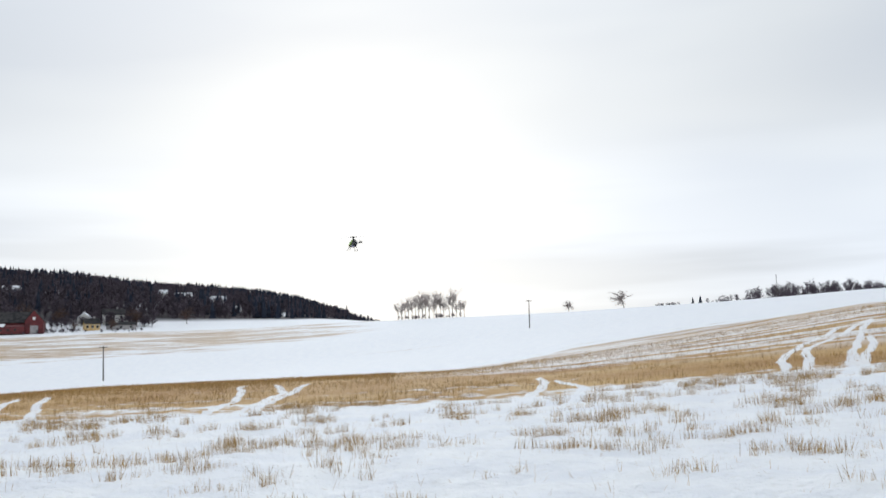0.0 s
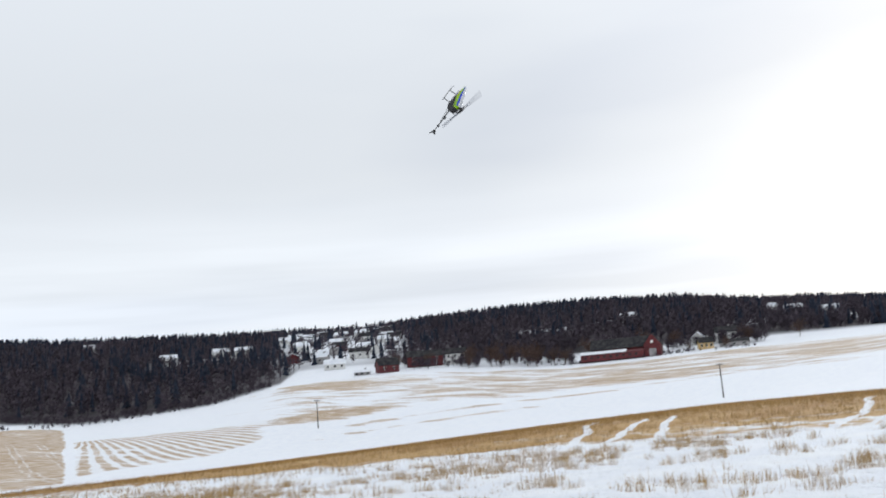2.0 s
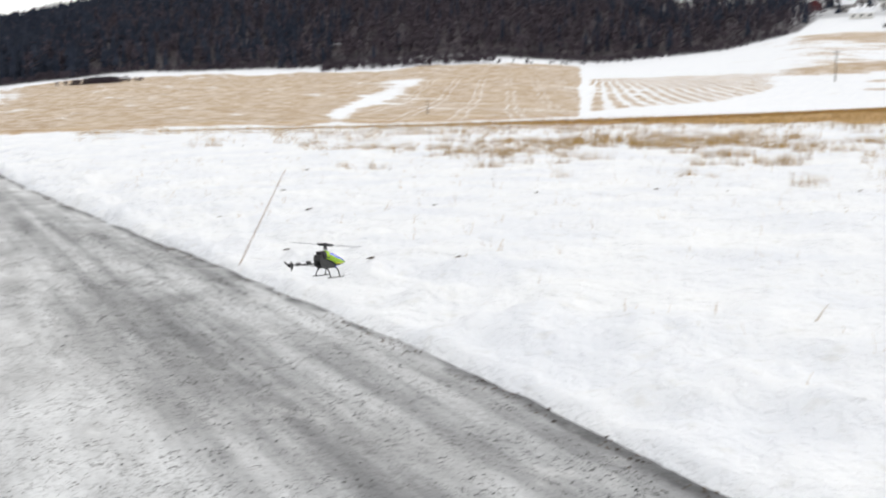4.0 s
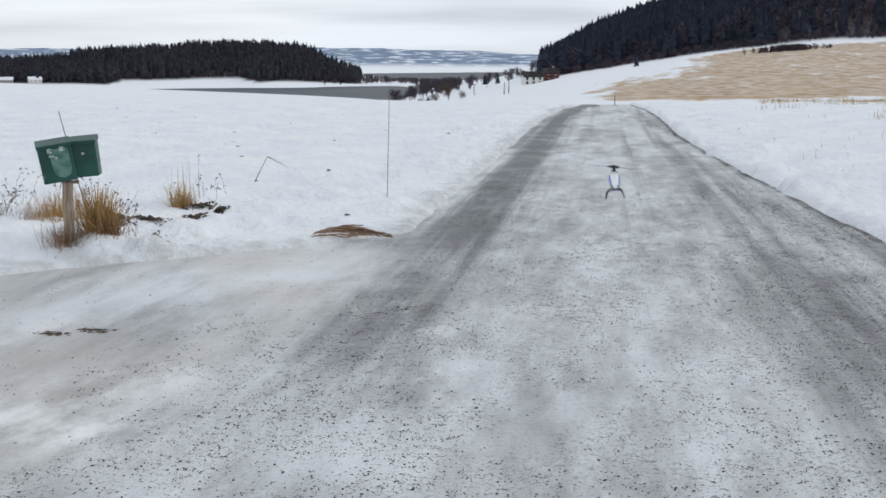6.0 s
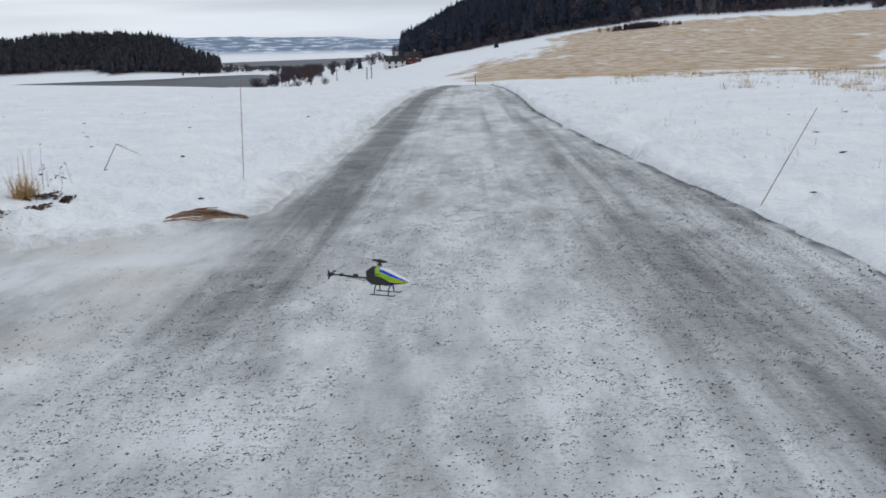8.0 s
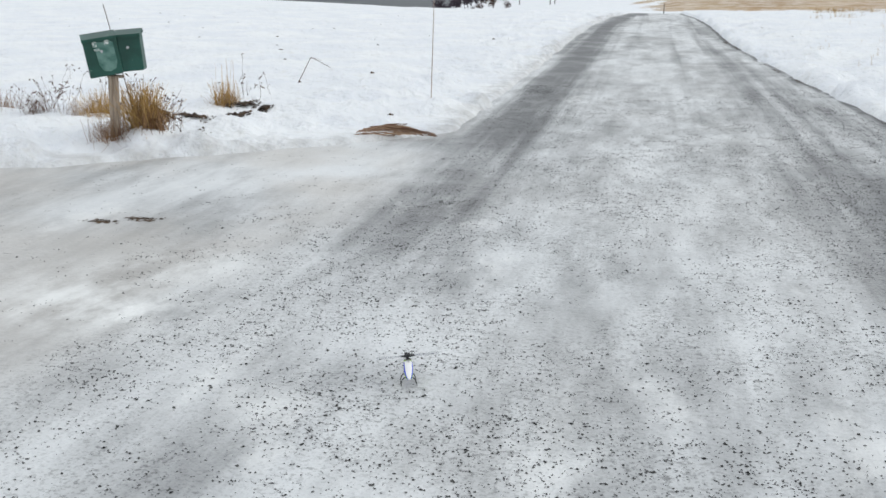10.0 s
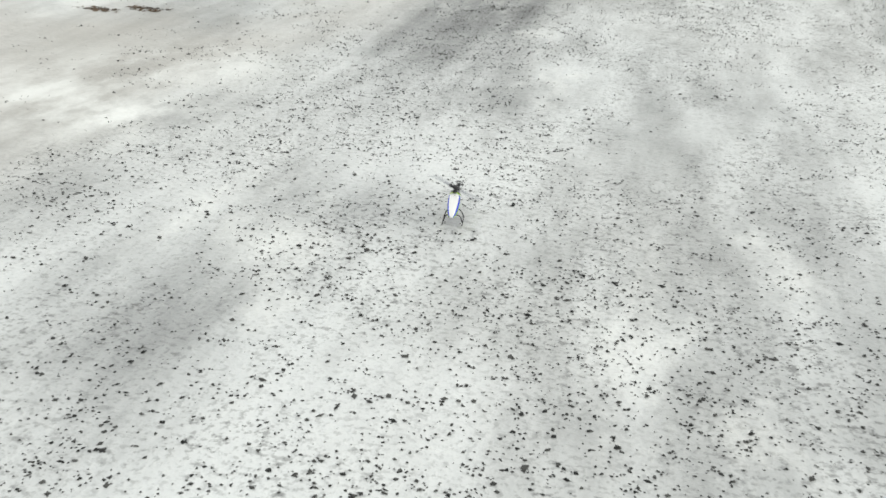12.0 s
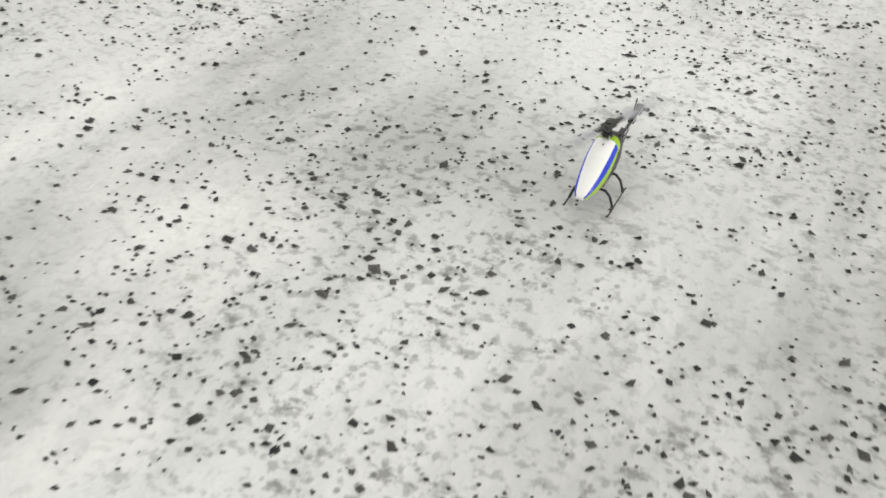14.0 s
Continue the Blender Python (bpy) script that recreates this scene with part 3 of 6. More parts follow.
def straw_cover(az, r):
    """How much stubble shows through the snow, 0 to 1."""
    side = ramp(az, 12, 34)
    start = np.interp(az, (10, 20, 40, 62, 80, 112), (60, 46, 40, 34, 30, 26))
    end = stubble_end(az)
    c = side * ramp(r, start - 14, start + 22) * (1 - ramp(r, end - 4, end + 6)) * np.interp(az, (12, 25, 40, 90, 112), (0.35, 0.62, 0.85, 0.95, 0.85))
    edge_row = side * band(r, end + 7, 3.0) * ramp(az, 84, 92) * 0.5
    # the tan field beyond the road's dip, with a snowed-in strip across it
    field = ramp(az, -2.5, 1.5) * (1 - ramp(az, 35.0, 35.5)) * ramp(r, 120, 150) * (1 - ramp(r, 426 + 9 * np.sin(az), 446 + 5 * np.sin(1.7 * az)))
    strip = band(az, 21.8 + 3.9 * ramp(r, 150, 350), 0.75 + 0.35 * ramp(r, 200, 350)) * (1 - ramp(r, 350, 385))
    shoulder = 1 - ramp(az, 6.5, 2.5) * ramp(r, 230, 350)
    c = np.maximum.reduce([c, edge_row, field * np.interp(r, (150, 300, 420), (0.80, 0.74, 0.76)) * (1 - 0.62 * strip) * shoulder])
    c = np.maximum(c, 0.66 * ploughed(az, r))
    # worn bands and stripes on the far slope
    lens = band(az, 50.0, 5.0) * band(r, 310 + 1.2 * (az - 48), 15.0) * 0.95
    tail = ramp(az, 50, 53) * (1 - ramp(az, 56, 59)) * band(r, 330 + 6.0 * (az - 53), 9.0) * 0.55
    stripe = ramp(az, 48, 51) * (1 - ramp(az, 84, 88)) * band(r, 283 + 1.35 * (az - 50.7), 3.6) * 0.62
    stripe2 = ramp(az, 46, 50) * (1 - ramp(az, 60, 66)) * band(r, 268 + 1.0 * (az - 50), 3.0) * 0.52
    crest = band(az, 80, 9.0) * band(r, 425, 16) * 0.62
    thin = 0.53 * ramp(az, 40, 48) * (1 - ramp(az, 82, 88)) * ramp(r, 290, 325) * (1 - ramp(r, 425, 450))
    return np.maximum.reduce([c, lens, tail, stripe, stripe2, crest, thin])


def stubble_end(az):
    return np.interp(az, (10, 20, 35, 60, 86, 92, 96, 102, 112), (70, 78, 92, 118, 112, 120, 146, 150, 132))


def ploughed(az, r):
    """The ploughed field beside the tan one."""
    near = np.interp(az, (35, 37, 40, 43, 47), (150, 178, 232, 256, 292))
    return ramp(az, 35.5, 36.0) * (1 - ramp(az, 44.5, 47.0)) * ramp(r, near - 8, near + 8) * (1 - ramp(r, 335 - 3.2 * (az - 36), 352 - 3.2 * (az - 36)))


# tractor wheel tracks over the stubble: distances and, for each, the direction
TRACKS = (
    ((23, 32, 41, 60), (71.0, 75.3, 77.4, 78.0)), ((26, 36, 45, 57), (74.7, 78.0, 79.9, 79.5)), ((29, 37, 45, 56), (77.0, 78.9, 80.5, 81.4)),
    ((32, 45, 75), (61.5, 63.1, 63.8)), ((30, 39, 58), (62.5, 64.8, 66.4)), ((27, 35, 59), (65.0, 67.0, 67.8)),
    ((21, 29, 37, 46), (90.7, 92.9, 94.4, 94.1)), ((23, 31, 37, 42), (94.1, 96.0, 96.4, 95.1)),
    ((36, 51, 58, 69), (108.2, 108.4, 110.0, 111.2)), ((24, 34, 52, 71), (109.0, 110.2, 110.8, 111.5)), ((32, 41, 56), (110.8, 111.3, 111.5)), ((37, 47, 57, 66), (107.0, 107.2, 108.7, 110.0)),
)


def furrows(az, r):
    """Snow lying in the wheel tracks over the near stubble."""
    wheel = 0.0
    for k, (dist, way) in enumerate(TRACKS):
        path = np.interp(r, dist, way) + 34.0 / r * relief(r + 0 * az, 9.0 * k + 0 * r, 6.0, 51, 2)
        reach = ramp(r, dist[0] - 4, dist[0] + 2) * (1 - ramp(r, dist[-1] - 3, dist[-1] + 4))
        wheel = np.maximum(wheel, band(az, path, np.maximum(13.0 / r, 0.22)) * reach)
    return np.clip(wheel, 0, 1)


# openings in the wood: direction, half width, distance, half depth
GLADES = ((57.2, 0.9, 895, 34), (70.3, 1.5, 950, 18), (74.5, 1.2, 640, 26), (77.6, 0.9, 590, 28), (61.5, 1.6, 620, 14), (65.5, 1.3, 655, 14), (69.0, 1.6, 700, 14), (72.6, 0.8, 575, 20), (79.6, 0.9, 560, 20), (42.6, 2.2, 640, 16), (37.0, 1.0, 820, 14))


def forest_edge(az):
    """The distance at which the wood begins."""
    return np.interp(az, (-4, 0, 10, 20, 27, 36, 43, 46.5, 47.5, 56, 62, 70, 80, 84, 86), (470, 450, 455, 458, 468, 452, 440, 452, 500, 488, 482, 486, 494, 530, 620))


def headland_edge(az):
    """The distance at which the wood on the headland beyond the lake begins."""
    return np.interp(az, (-40, -27, -26, -20, -19, -13), (1255, 1262, 1325, 1325, 1270, 1270))


def build_ground():
    az = np.radians(np.r_[np.arange(-46, -9, 0.24), np.arange(-9, 17, 0.1), np.arange(17, 34, 0.2), np.arange(34, 48, 0.15), np.arange(48, 116, 0.18), np.arange(116, 126, 0.5), np.arange(126, 314, 3.0)])
    r = np.r_[np.geomspace(1.2, 8, 110)[:-1], np.geomspace(8, 62, 190)[:-1], np.geomspace(62, 470, 190)[:-1], np.geomspace(470, 4900, 100)]
    a, rr = np.meshgrid(az, r)
    x, y = rr * np.sin(a), rr * np.cos(a)
    z = snow_height(x, y)
    n = len(az)
    verts = np.c_[x.ravel(), y.ravel(), z.ravel()]
    i = np.arange(len(r) - 1)[:, None] * n
    k, k2 = np.arange(n)[None, :], (np.arange(n)[None, :] + 1) % n
    faces = np.stack([i + k, i + n + k, i + n + k2, i + k2], -1).reshape(-1, 4)
    ground = link_mesh("ground", verts, faces, SNOW, smooth=True)
    deg = (np.degrees(a) + 180) % 360 - 180
    wood = ramp(deg, -4.2, -3.2) * (1 - ramp(deg, 84.5, 87)) * ramp(rr, forest_edge(deg) - 6, forest_edge(deg) + 10)
    village = np.exp(-(((deg - 50) / 3.6) ** 2) - (((rr - 680) / 190) ** 4))
    clear = sum(np.exp(-(((deg - a) / (da * 1.1)) ** 4) - (((rr - b) / (db * 1.1)) ** 4)) for a, da, b, db in GLADES)
    wood = wood * (1 - np.clip(1.3 * village + clear, 0, 1))
    wood = np.maximum(wood, ramp(deg, -40, -34) * (1 - ramp(deg, -13.8, -13.0)) * ramp(rr, headland_edge(deg) - 20, headland_edge(deg) + 5) * (1 - ramp(rr, 1800, 1900)))
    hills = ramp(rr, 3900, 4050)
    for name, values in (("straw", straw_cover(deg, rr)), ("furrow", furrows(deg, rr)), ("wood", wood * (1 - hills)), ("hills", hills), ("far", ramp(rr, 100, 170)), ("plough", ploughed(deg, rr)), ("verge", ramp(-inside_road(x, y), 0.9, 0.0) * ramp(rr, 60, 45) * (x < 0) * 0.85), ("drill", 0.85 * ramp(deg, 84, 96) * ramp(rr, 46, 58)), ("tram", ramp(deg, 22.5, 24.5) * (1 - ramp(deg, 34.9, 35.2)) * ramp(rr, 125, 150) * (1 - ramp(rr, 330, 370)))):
        at = ground.data.attributes.new(name, "FLOAT", "POINT")
        at.data.foreach_set("value", np.asarray(values, np.float32).ravel())
    tagged(ground, "snow-covered rolling farmland with tan stubble showing through", "ground", kind="structure")


def build_road():
    xs = np.r_[np.arange(-40, -8, 1.0), np.arange(-8, 3.6, 0.11)]
    ys = np.r_[np.arange(-14, 0, 0.5), np.arange(0, 15, 0.11), np.arange(15, 30, 0.3), np.arange(30, 78, 0.8)]
    x, y = np.meshgrid(xs, ys)
    d = inside_road(x, y)
    z = road_z(x, y)
    keep = d > -0.55
    m = len(xs)
    i, j = np.meshgrid(np.arange(len(ys) - 1), np.arange(m - 1), indexing="ij")
    ok = keep[:-1, :-1] & keep[1:, :-1] & keep[1:, 1:] & keep[:-1, 1:]
    i, j = i[ok], j[ok]
    faces = np.stack([i * m + j, i * m + j + 1, (i + 1) * m + j + 1, (i + 1) * m + j], -1)
    used = np.unique(faces)
    back = np.zeros(x.size, int)
    back[used] = np.arange(len(used))
    verts = np.c_[x.ravel(), y.ravel(), z.ravel()][used]
    road = link_mesh("road", verts, back[faces], ICE, smooth=True)
    dd, xx, yy = d.ravel()[used], verts[:, 0], verts[:, 1]
    # wheel lanes: a broad dark one along the west edge, faint ones in the middle, a wide one on the east
    lane = relief(xx * 0.6, yy * 0.12, 1.0, 71, 3)
    north = ramp(yy, 8.0, 11.5)
    worn = 0.78 * np.exp(-(((dd - 0.50) / 0.42) ** 2)) * north * (xx < 0)
    worn = worn + 0.34 * np.exp(-(((xx + 1.45) / 0.42) ** 2)) * (1 - ramp(yy, 9.0, 12.0)) * ramp(yy, 4.5, 7.0)
    worn = worn + 0.16 * np.exp(-(((xx + 0.50) / 0.16) ** 2)) * ramp(yy, 6, 12) + 0.20 * np.exp(-(((xx - 0.48) / 0.13) ** 2)) * ramp(yy, 6, 12)
    worn = worn + (0.30 + 0.30 * lane) * ramp(xx, 0.85, 1.25) * ramp(dd, 0.10, 0.40) + 0.16 * np.exp(-(((xx - 1.65) / 0.45) ** 2))
    worn = worn - 0.25 * np.exp(-(((dd - 0.30) / 0.16) ** 2)) * (xx > 0) * ramp(yy, 9, 14) * ramp(lane, -0.05, 0.12)
    worn = worn + 0.30 * np.exp(-(((xx + 1.10) / 0.36) ** 2) - (((yy - 3.62) / 0.30) ** 2)) + 0.24 * np.exp(-(((xx - 0.15) / 0.25) ** 2) - (((yy - 3.7) / 1.5) ** 2))
    worn = worn + 0.30 * np.exp(-(((xx + 1.50) / 0.35) ** 2) - (((yy - 2.7) / 0.5) ** 2)) + 0.22 * np.exp(-(((xx + 1.0) / 0.25) ** 2) - (((yy - 4.95) / 0.25) ** 2))
    worn = worn + 0.34 * (1 - ramp(dd, 0.02, 0.40)) * (xx > 0) * (1 - ramp(yy, 14, 20)) + 0.15 * ramp(-xx, 1.0, 1.6) * ramp(yy, 2.5, 3.5) * (1 - ramp(yy, 6.5, 8.0))
    wet = 0.85 * (1 - ramp(dd, 0.0, 0.13)) * (xx > 0) * ramp(relief(xx, yy, 0.5, 73, 3), -0.35, 0.0) + 0.22 * np.exp(-(((xx - 1.55) / 0.30) ** 2)) * ramp(lane, 0.02, 0.2) * (1 - ramp(yy, 9, 13))
    wet = wet + 0.38 * np.exp(-(((dd - 0.45) / 0.25) ** 2)) * ramp(yy, 9.5, 12.0) * (xx < 0) + 0.5 * (1 - ramp(dd, 0.0, 0.25)) * (xx > 0) * ramp(yy, 22, 27)
    side = ramp(-xx, grit_limit(yy) + 0.05, grit_limit(yy) + 0.8) * (1 - ramp(yy, 9, 11.5))
    milk = sum(np.exp(-(((xx - u) / a) ** 2) - (((yy - v) / b) ** 2)) for u, v, a, b in ((-2.5, 5.1, 0.45, 0.35), (-2.35, 4.2, 0.4, 0.3), (-2.9, 4.4, 0.5, 0.5), (-1.75, 3.55, 0.08, 0.5), (-1.42, 3.28, 0.10, 0.15)))
    for name, values in (("worn", worn), ("side", side), ("wet", wet), ("milk", milk), ("calm", np.maximum(side, 0.85 * (1 - ramp(yy, 4.0, 8.0)) * (xx < 0.9)))):
        at = road.data.attributes.new(name, "FLOAT", "POINT")
        at.data.foreach_set("value", np.asarray(values, np.float32))
    tagged(road, "ice-covered gritted country road with grey tyre tracks", "road", kind="structure")


def road_z(x, y):
    return land(x, y) + 0.016 * relief(x, y, 0.9, 9) + 0.012 * relief(x, y, 3.0, 11)


def build_water():
    a = np.radians(np.arange(-70, 12, 2.0))
    inner, outer = np.c_[330 * np.sin(a), 330 * np.cos(a)], np.c_[4650 * np.sin(a), 4650 * np.cos(a)]
    verts = np.r_[np.c_[inner, np.full(len(a), -20.0)], np.c_[outer, np.full(len(a), -20.0)]]
    n = len(a)
    faces = [(i, i + n, i + n + 1, i + 1) for i in range(n - 1)]
    m = Mat("still_fjord_water", 0.4, 0.0, 0.06)
    m.colour(m.mix(m.step(m.noise(0.004, 4.0), 0.4, 0.6), (0.03, 0.038, 0.048), (0.05, 0.06, 0.072)))
    m.bump(m.noise(0.25, 4.0, (1, 2.5, 1)), 0.25, 0.2)
    lake = link_mesh("lake", verts, faces, m.m)
    tagged(lake, "dark still lake water behind the snowy field", "lake", kind="structure")


build_ground()
build_water()
build_road()


# ---------------------------------------------------------------- plants
RNG = np.random.default_rng(7)


def scatter(template, spots, heights, turns, widths=None):
    """Copies of a template (points, triangles), 1 high, at each spot, as two arrays."""
    v, f = template
    c, s = np.cos(turns)[:, None], np.sin(turns)[:, None]
    h = np.asarray(heights)[:, None]
    w = h if widths is None else np.asarray(widths)[:, None]
    x = (v[None, :, 0] * c - v[None, :, 1] * s) * w + spots[:, 0, None]
    y = (v[None, :, 0] * s + v[None, :, 1] * c) * w + spots[:, 1, None]
    z = v[None, :, 2] * h + spots[:, 2, None]
    verts = np.stack([x, y, z], -1).reshape(-1, 3)
    faces = (f[None] + (np.arange(len(spots)) * len(v))[:, None, None]).reshape(-1, f.shape[1])
    return verts, faces


def joined(parts):
    verts, faces, k = [], [], 0
    for v, f in parts:
        verts.append(v), faces.append(f + k)
        k += len(v)
    return np.concatenate(verts), np.concatenate(faces)


def spruce_template(rng, tiers=6, sides=7):
    v, f = [], []
    for t in range(tiers):
        low, top = 0.06 + 0.86 * t / tiers, min(1.0, 0.06 + 0.86 * t / tiers + 0.30)
        rad = 0.25 * (1 - t / tiers) ** 0.8 + 0.015
        k = len(v)
        v.append((0, 0, top))
        for s in range(sides):
            a = 2 * math.pi * (s + rng.uniform(-0.25, 0.25)) / sides + t
            r = rad * rng.uniform(0.65, 1.15)
            v.append((r * math.cos(a), r * math.sin(a), low + rng.uniform(-0.03, 0.03)))
        f += [(k, k + 1 + s, k + 1 + (s + 1) % sides) for s in range(sides)]
    k = len(v)
    v += [(0.012, 0, 0), (-0.006, 0.01, 0), (-0.006, -0.01, 0), (0, 0, 0.5)]
    f += [(k, k + 1, k + 3), (k + 1, k + 2, k + 3), (k + 2, k, k + 3)]
    return np.array(v), np.array(f)


def limb_tree(rng, levels=3, spread=0.55, first=7, twig=0.010, droop=0.0):
    """A bare tree, 1 high, as two lists: trunk and limbs, and twigs."""
    thick, thin = ([], []), ([], [])

    def stick(store, a, b, r1, r2):
        v, f = store
        d = (b - a).normalized()
        u = d.orthogonal().normalized()
        w = d.cross(u)
        k = len(v)
        for p, r in ((a, r1), (b, r2)):
            for q in (0, 2.1, 4.2):
                v.append(tuple(p + r * (math.cos(q) * u + math.sin(q) * w)))
        for i in range(3):
            j = (i + 1) % 3
            f.append((k + i, k + j, k + 3 + j)), f.append((k + i, k + 3 + j, k + 3 + i))

    def grow(at, way, length, radius, level):
        steps = 3 if level == 0 else 2
        p, pts = at.copy(), []
        for s in range(steps):
            bend = Vector([rng.uniform(-0.12, 0.12) for _ in range(3)]) + Vector((0, 0, 0.06 - droop * level))
            way = (way + bend).normalized()
            q = p + way * length / steps
            r1, r2 = radius * (1 - 0.75 * s / steps), radius * (1 - 0.75 * (s + 1) / steps)
            stick(thin if level >= levels - 1 else thick, p, q, r1, r2)
            pts.append((p, q, way.copy(), r2))
            p = q
        if level < levels:
            for _ in range(first if level == 0 else 5 if level == 1 else 4):
                a, b, d, r = pts[min(len(pts) - 1, int(rng.uniform(0.34 if level == 0 else 0.0, 1.0) * len(pts)))]
                root = a.lerp(b, rng.uniform(0, 1))
                side = Vector([rng.gauss(0, 1) for _ in range(3)]).normalized()
                out = (d * (1 - spread) + side * spread + Vector((0, 0, 0.15))).normalized()
                grow(root, out, length * rng.uniform(0.38, 0.62), max(r * 0.6, twig * 0.35), level + 1)

    grow(Vector((0, 0, 0)), Vector((0, 0, 1)), 0.72, 0.020, 0)
    tall = max([p[2] for p in thick[0]] + [p[2] for p in thin[0]])
    return [(np.array(v) / tall, np.array(f)) for v, f in (thick, thin)]


def thin_tree(rng, limbs=20, stout=1.0):
    """A bare tree seen from afar, 1 high: a trunk and slim tapering limbs, each with side twigs."""
    v, f = [], []

    def spike(a, b, w):
        side = (b - a).cross(Vector((rng.uniform(-1, 1), rng.uniform(-1, 1), 0.3))).normalized() * w
        k = len(v)
        v.extend((tuple(a - side), tuple(a + side), tuple(b)))
        f.append((k, k + 1, k + 2))

    spike(Vector((0, 0, 0)), Vector((rng.uniform(-0.04, 0.04), 0, 0.95)), 0.02)
    spike(Vector((0, 0, 0)), Vector((0, rng.uniform(-0.04, 0.04), 0.9)), 0.02)
    for k in range(limbs):
        z = rng.uniform(0.22, 0.8)
        a, out = rng.uniform(0, 6.28), rng.uniform(0.16, 0.38) * (1.15 - 0.5 * z)
        root = Vector((0, 0, z))
        tip = root + Vector((math.cos(a) * out, math.sin(a) * out, rng.uniform(0.12, 0.34) * (1.1 - 0.4 * z)))
        spike(root, tip, 0.013 * stout)
        for _ in range(2):
            p = root.lerp(tip, rng.uniform(0.3, 0.8))
            spike(p, p + Vector((rng.uniform(-0.12, 0.12), rng.uniform(-0.12, 0.12), rng.uniform(0.04, 0.17))), 0.012 * stout)
    v = np.array(v)
    v[:, 2] /= v[:, 2].max()
    return v, np.array(f)


def land_spots(az, r):
    x, y = r * np.sin(np.radians(az)), r * np.cos(np.radians(az))
    return np.c_[x, y, snow_height(x, y) - 0.2]


def open_ground(az, r):
    """Where the wood has gaps: the village, its clearings and some glades."""
    village = np.exp(-(((az - 50.2) / 3.8) ** 2) - (((r - 680) / 205) ** 4)) > 0.38
    glade = village
    for a, da, b, db in GLADES:
        glade = glade | (np.abs(az - a) < da) & (np.abs(r - b) < db)
    return glade


def build_forest():
    rnd = random.Random(3)
    spruces = [spruce_template(rnd, 5, 5) for _ in range(5)]
    bare = [thin_tree(rnd, 11, 1.9) for _ in range(5)]
    dense = [thin_tree(rnd, 60) for _ in range(5)]
    n = 31000
    az, r = RNG.uniform(-3.6, 86, n), np.sqrt(RNG.uniform(440**2, 1075**2, n))
    ok = (r > forest_edge(az) + RNG.uniform(0, 14, n)) & ~(open_ground(az, r) & (RNG.uniform(0, 1, n) > 0.17)) & ~((az > 83.5) & (r < 800))
    az, r = az[ok], r[ok]
    depth = (r - forest_edge(az)) / (1060 - forest_edge(az))
    x, y = r * np.sin(np.radians(az)), r * np.cos(np.radians(az))
    mixed = relief(x, y, 130.0, 21) * 1.3 + relief(x, y, 30.0, 22) * 0.5
    needle = RNG.uniform(0, 1, len(az)) < np.clip(0.05 + 0.85 * ramp(depth, 0.50, 0.95) + 0.85 * mixed + 0.30 * ramp(az, 30, 18) + 0.55 * ramp(az, 12, 2) + 0.25 * ramp(az, 72, 80), 0.06, 0.97)
    spots = land_spots(az, r)
    tall = RNG.uniform(0.6, 1.2, len(az)) * np.where(needle, 10.0, 8.2) * (1 - 0.25 * ramp(depth, 0.85, 1.0))
    tall = tall * (1 - 0.3 * ramp(az, 76, 85)) * (1 + 0.35 * ramp(az, 14, 5) * RNG.uniform(0, 1, len(az)))
    turn = RNG.uniform(0, 6.28, len(az))
    kind = RNG.integers(0, 5, len(az))
    sets = [scatter(spruces[k], spots[m], tall[m], turn[m], tall[m] * RNG.uniform(0.60, 0.95, m.sum())) for k in range(5) for m in [needle & (kind == k)]]
    tagged(link_mesh("spruce_forest", *joined(sets), NEEDLES), "dark spruce forest covering the hillside", "forest", kind="stuff")
    sets = [scatter(bare[k], spots[m], tall[m], turn[m], tall[m] * 1.4) for k in range(5) for m in [~needle & (kind == k)]]
    tagged(link_mesh("bare_woodland", *joined(sets), BARE_WOOD), "leafless brown birch and alder woodland on the hillside", "woodland", kind="stuff")
    # headland beyond the lake
    n = 6200
    az, r = RNG.uniform(-40, -13.4, n), np.sqrt(RNG.uniform(1255**2, 1760**2, n))
    spots = land_spots(az, r)
    tall = RNG.uniform(12, 20, n) * np.interp(az, (-40, -29, -26, -17, -14), (0.7, 0.75, 1.0, 1.0, 0.8))
    tall = tall * (1 + 1.1 * relief(spots[:, 0], spots[:, 1], 70.0, 61, 2))
    ok = (spots[:, 2] > -19.5) & (r > headland_edge(az)) & ((az < -15.6) | (RNG.uniform(0, 1, n) < 0.4))
    kind = RNG.integers(0, 5, n)
    sets = [scatter(spruces[k], spots[m], tall[m], az[m] * 9, tall[m] * 0.85) for k in range(5) for m in [ok & (kind == k)]]
    tagged(link_mesh("headland_forest", *joined(sets), HAZY_NEEDLES), "dark conifer forest on the headland beyond the lake", "forest", kind="stuff")
    # bushes and trees between the lake and the hill
    n = 1150
    az, r = RNG.uniform(-15.5, -2.6, n), RNG.uniform(560, 1250, n)
    spots = land_spots(az, r)
    ok = (spots[:, 2] > -19.6) & (RNG.uniform(0, 1, n) < np.where(az > -8.0, 0.10, np.where(az > -11.5, 0.9, 0.6)))
    tall = RNG.uniform(3, 9, n)
    sets = [scatter(dense[k], spots[m], tall[m], az[m] * 9, tall[m] * 1.3) for k in range(5) for m in [ok & (np.arange(n) % 5 == k)]]
    tagged(link_mesh("lakeside_thicket", *joined(sets), BARE_WOOD), "bare brown bushes and trees by the lake", "thicket", kind="stuff")
    n = 900
    az = np.where(RNG.uniform(0, 1, n) < 0.45, RNG.uniform(-16.6, -9.5, n), RNG.uniform(-38, -16.6, n))
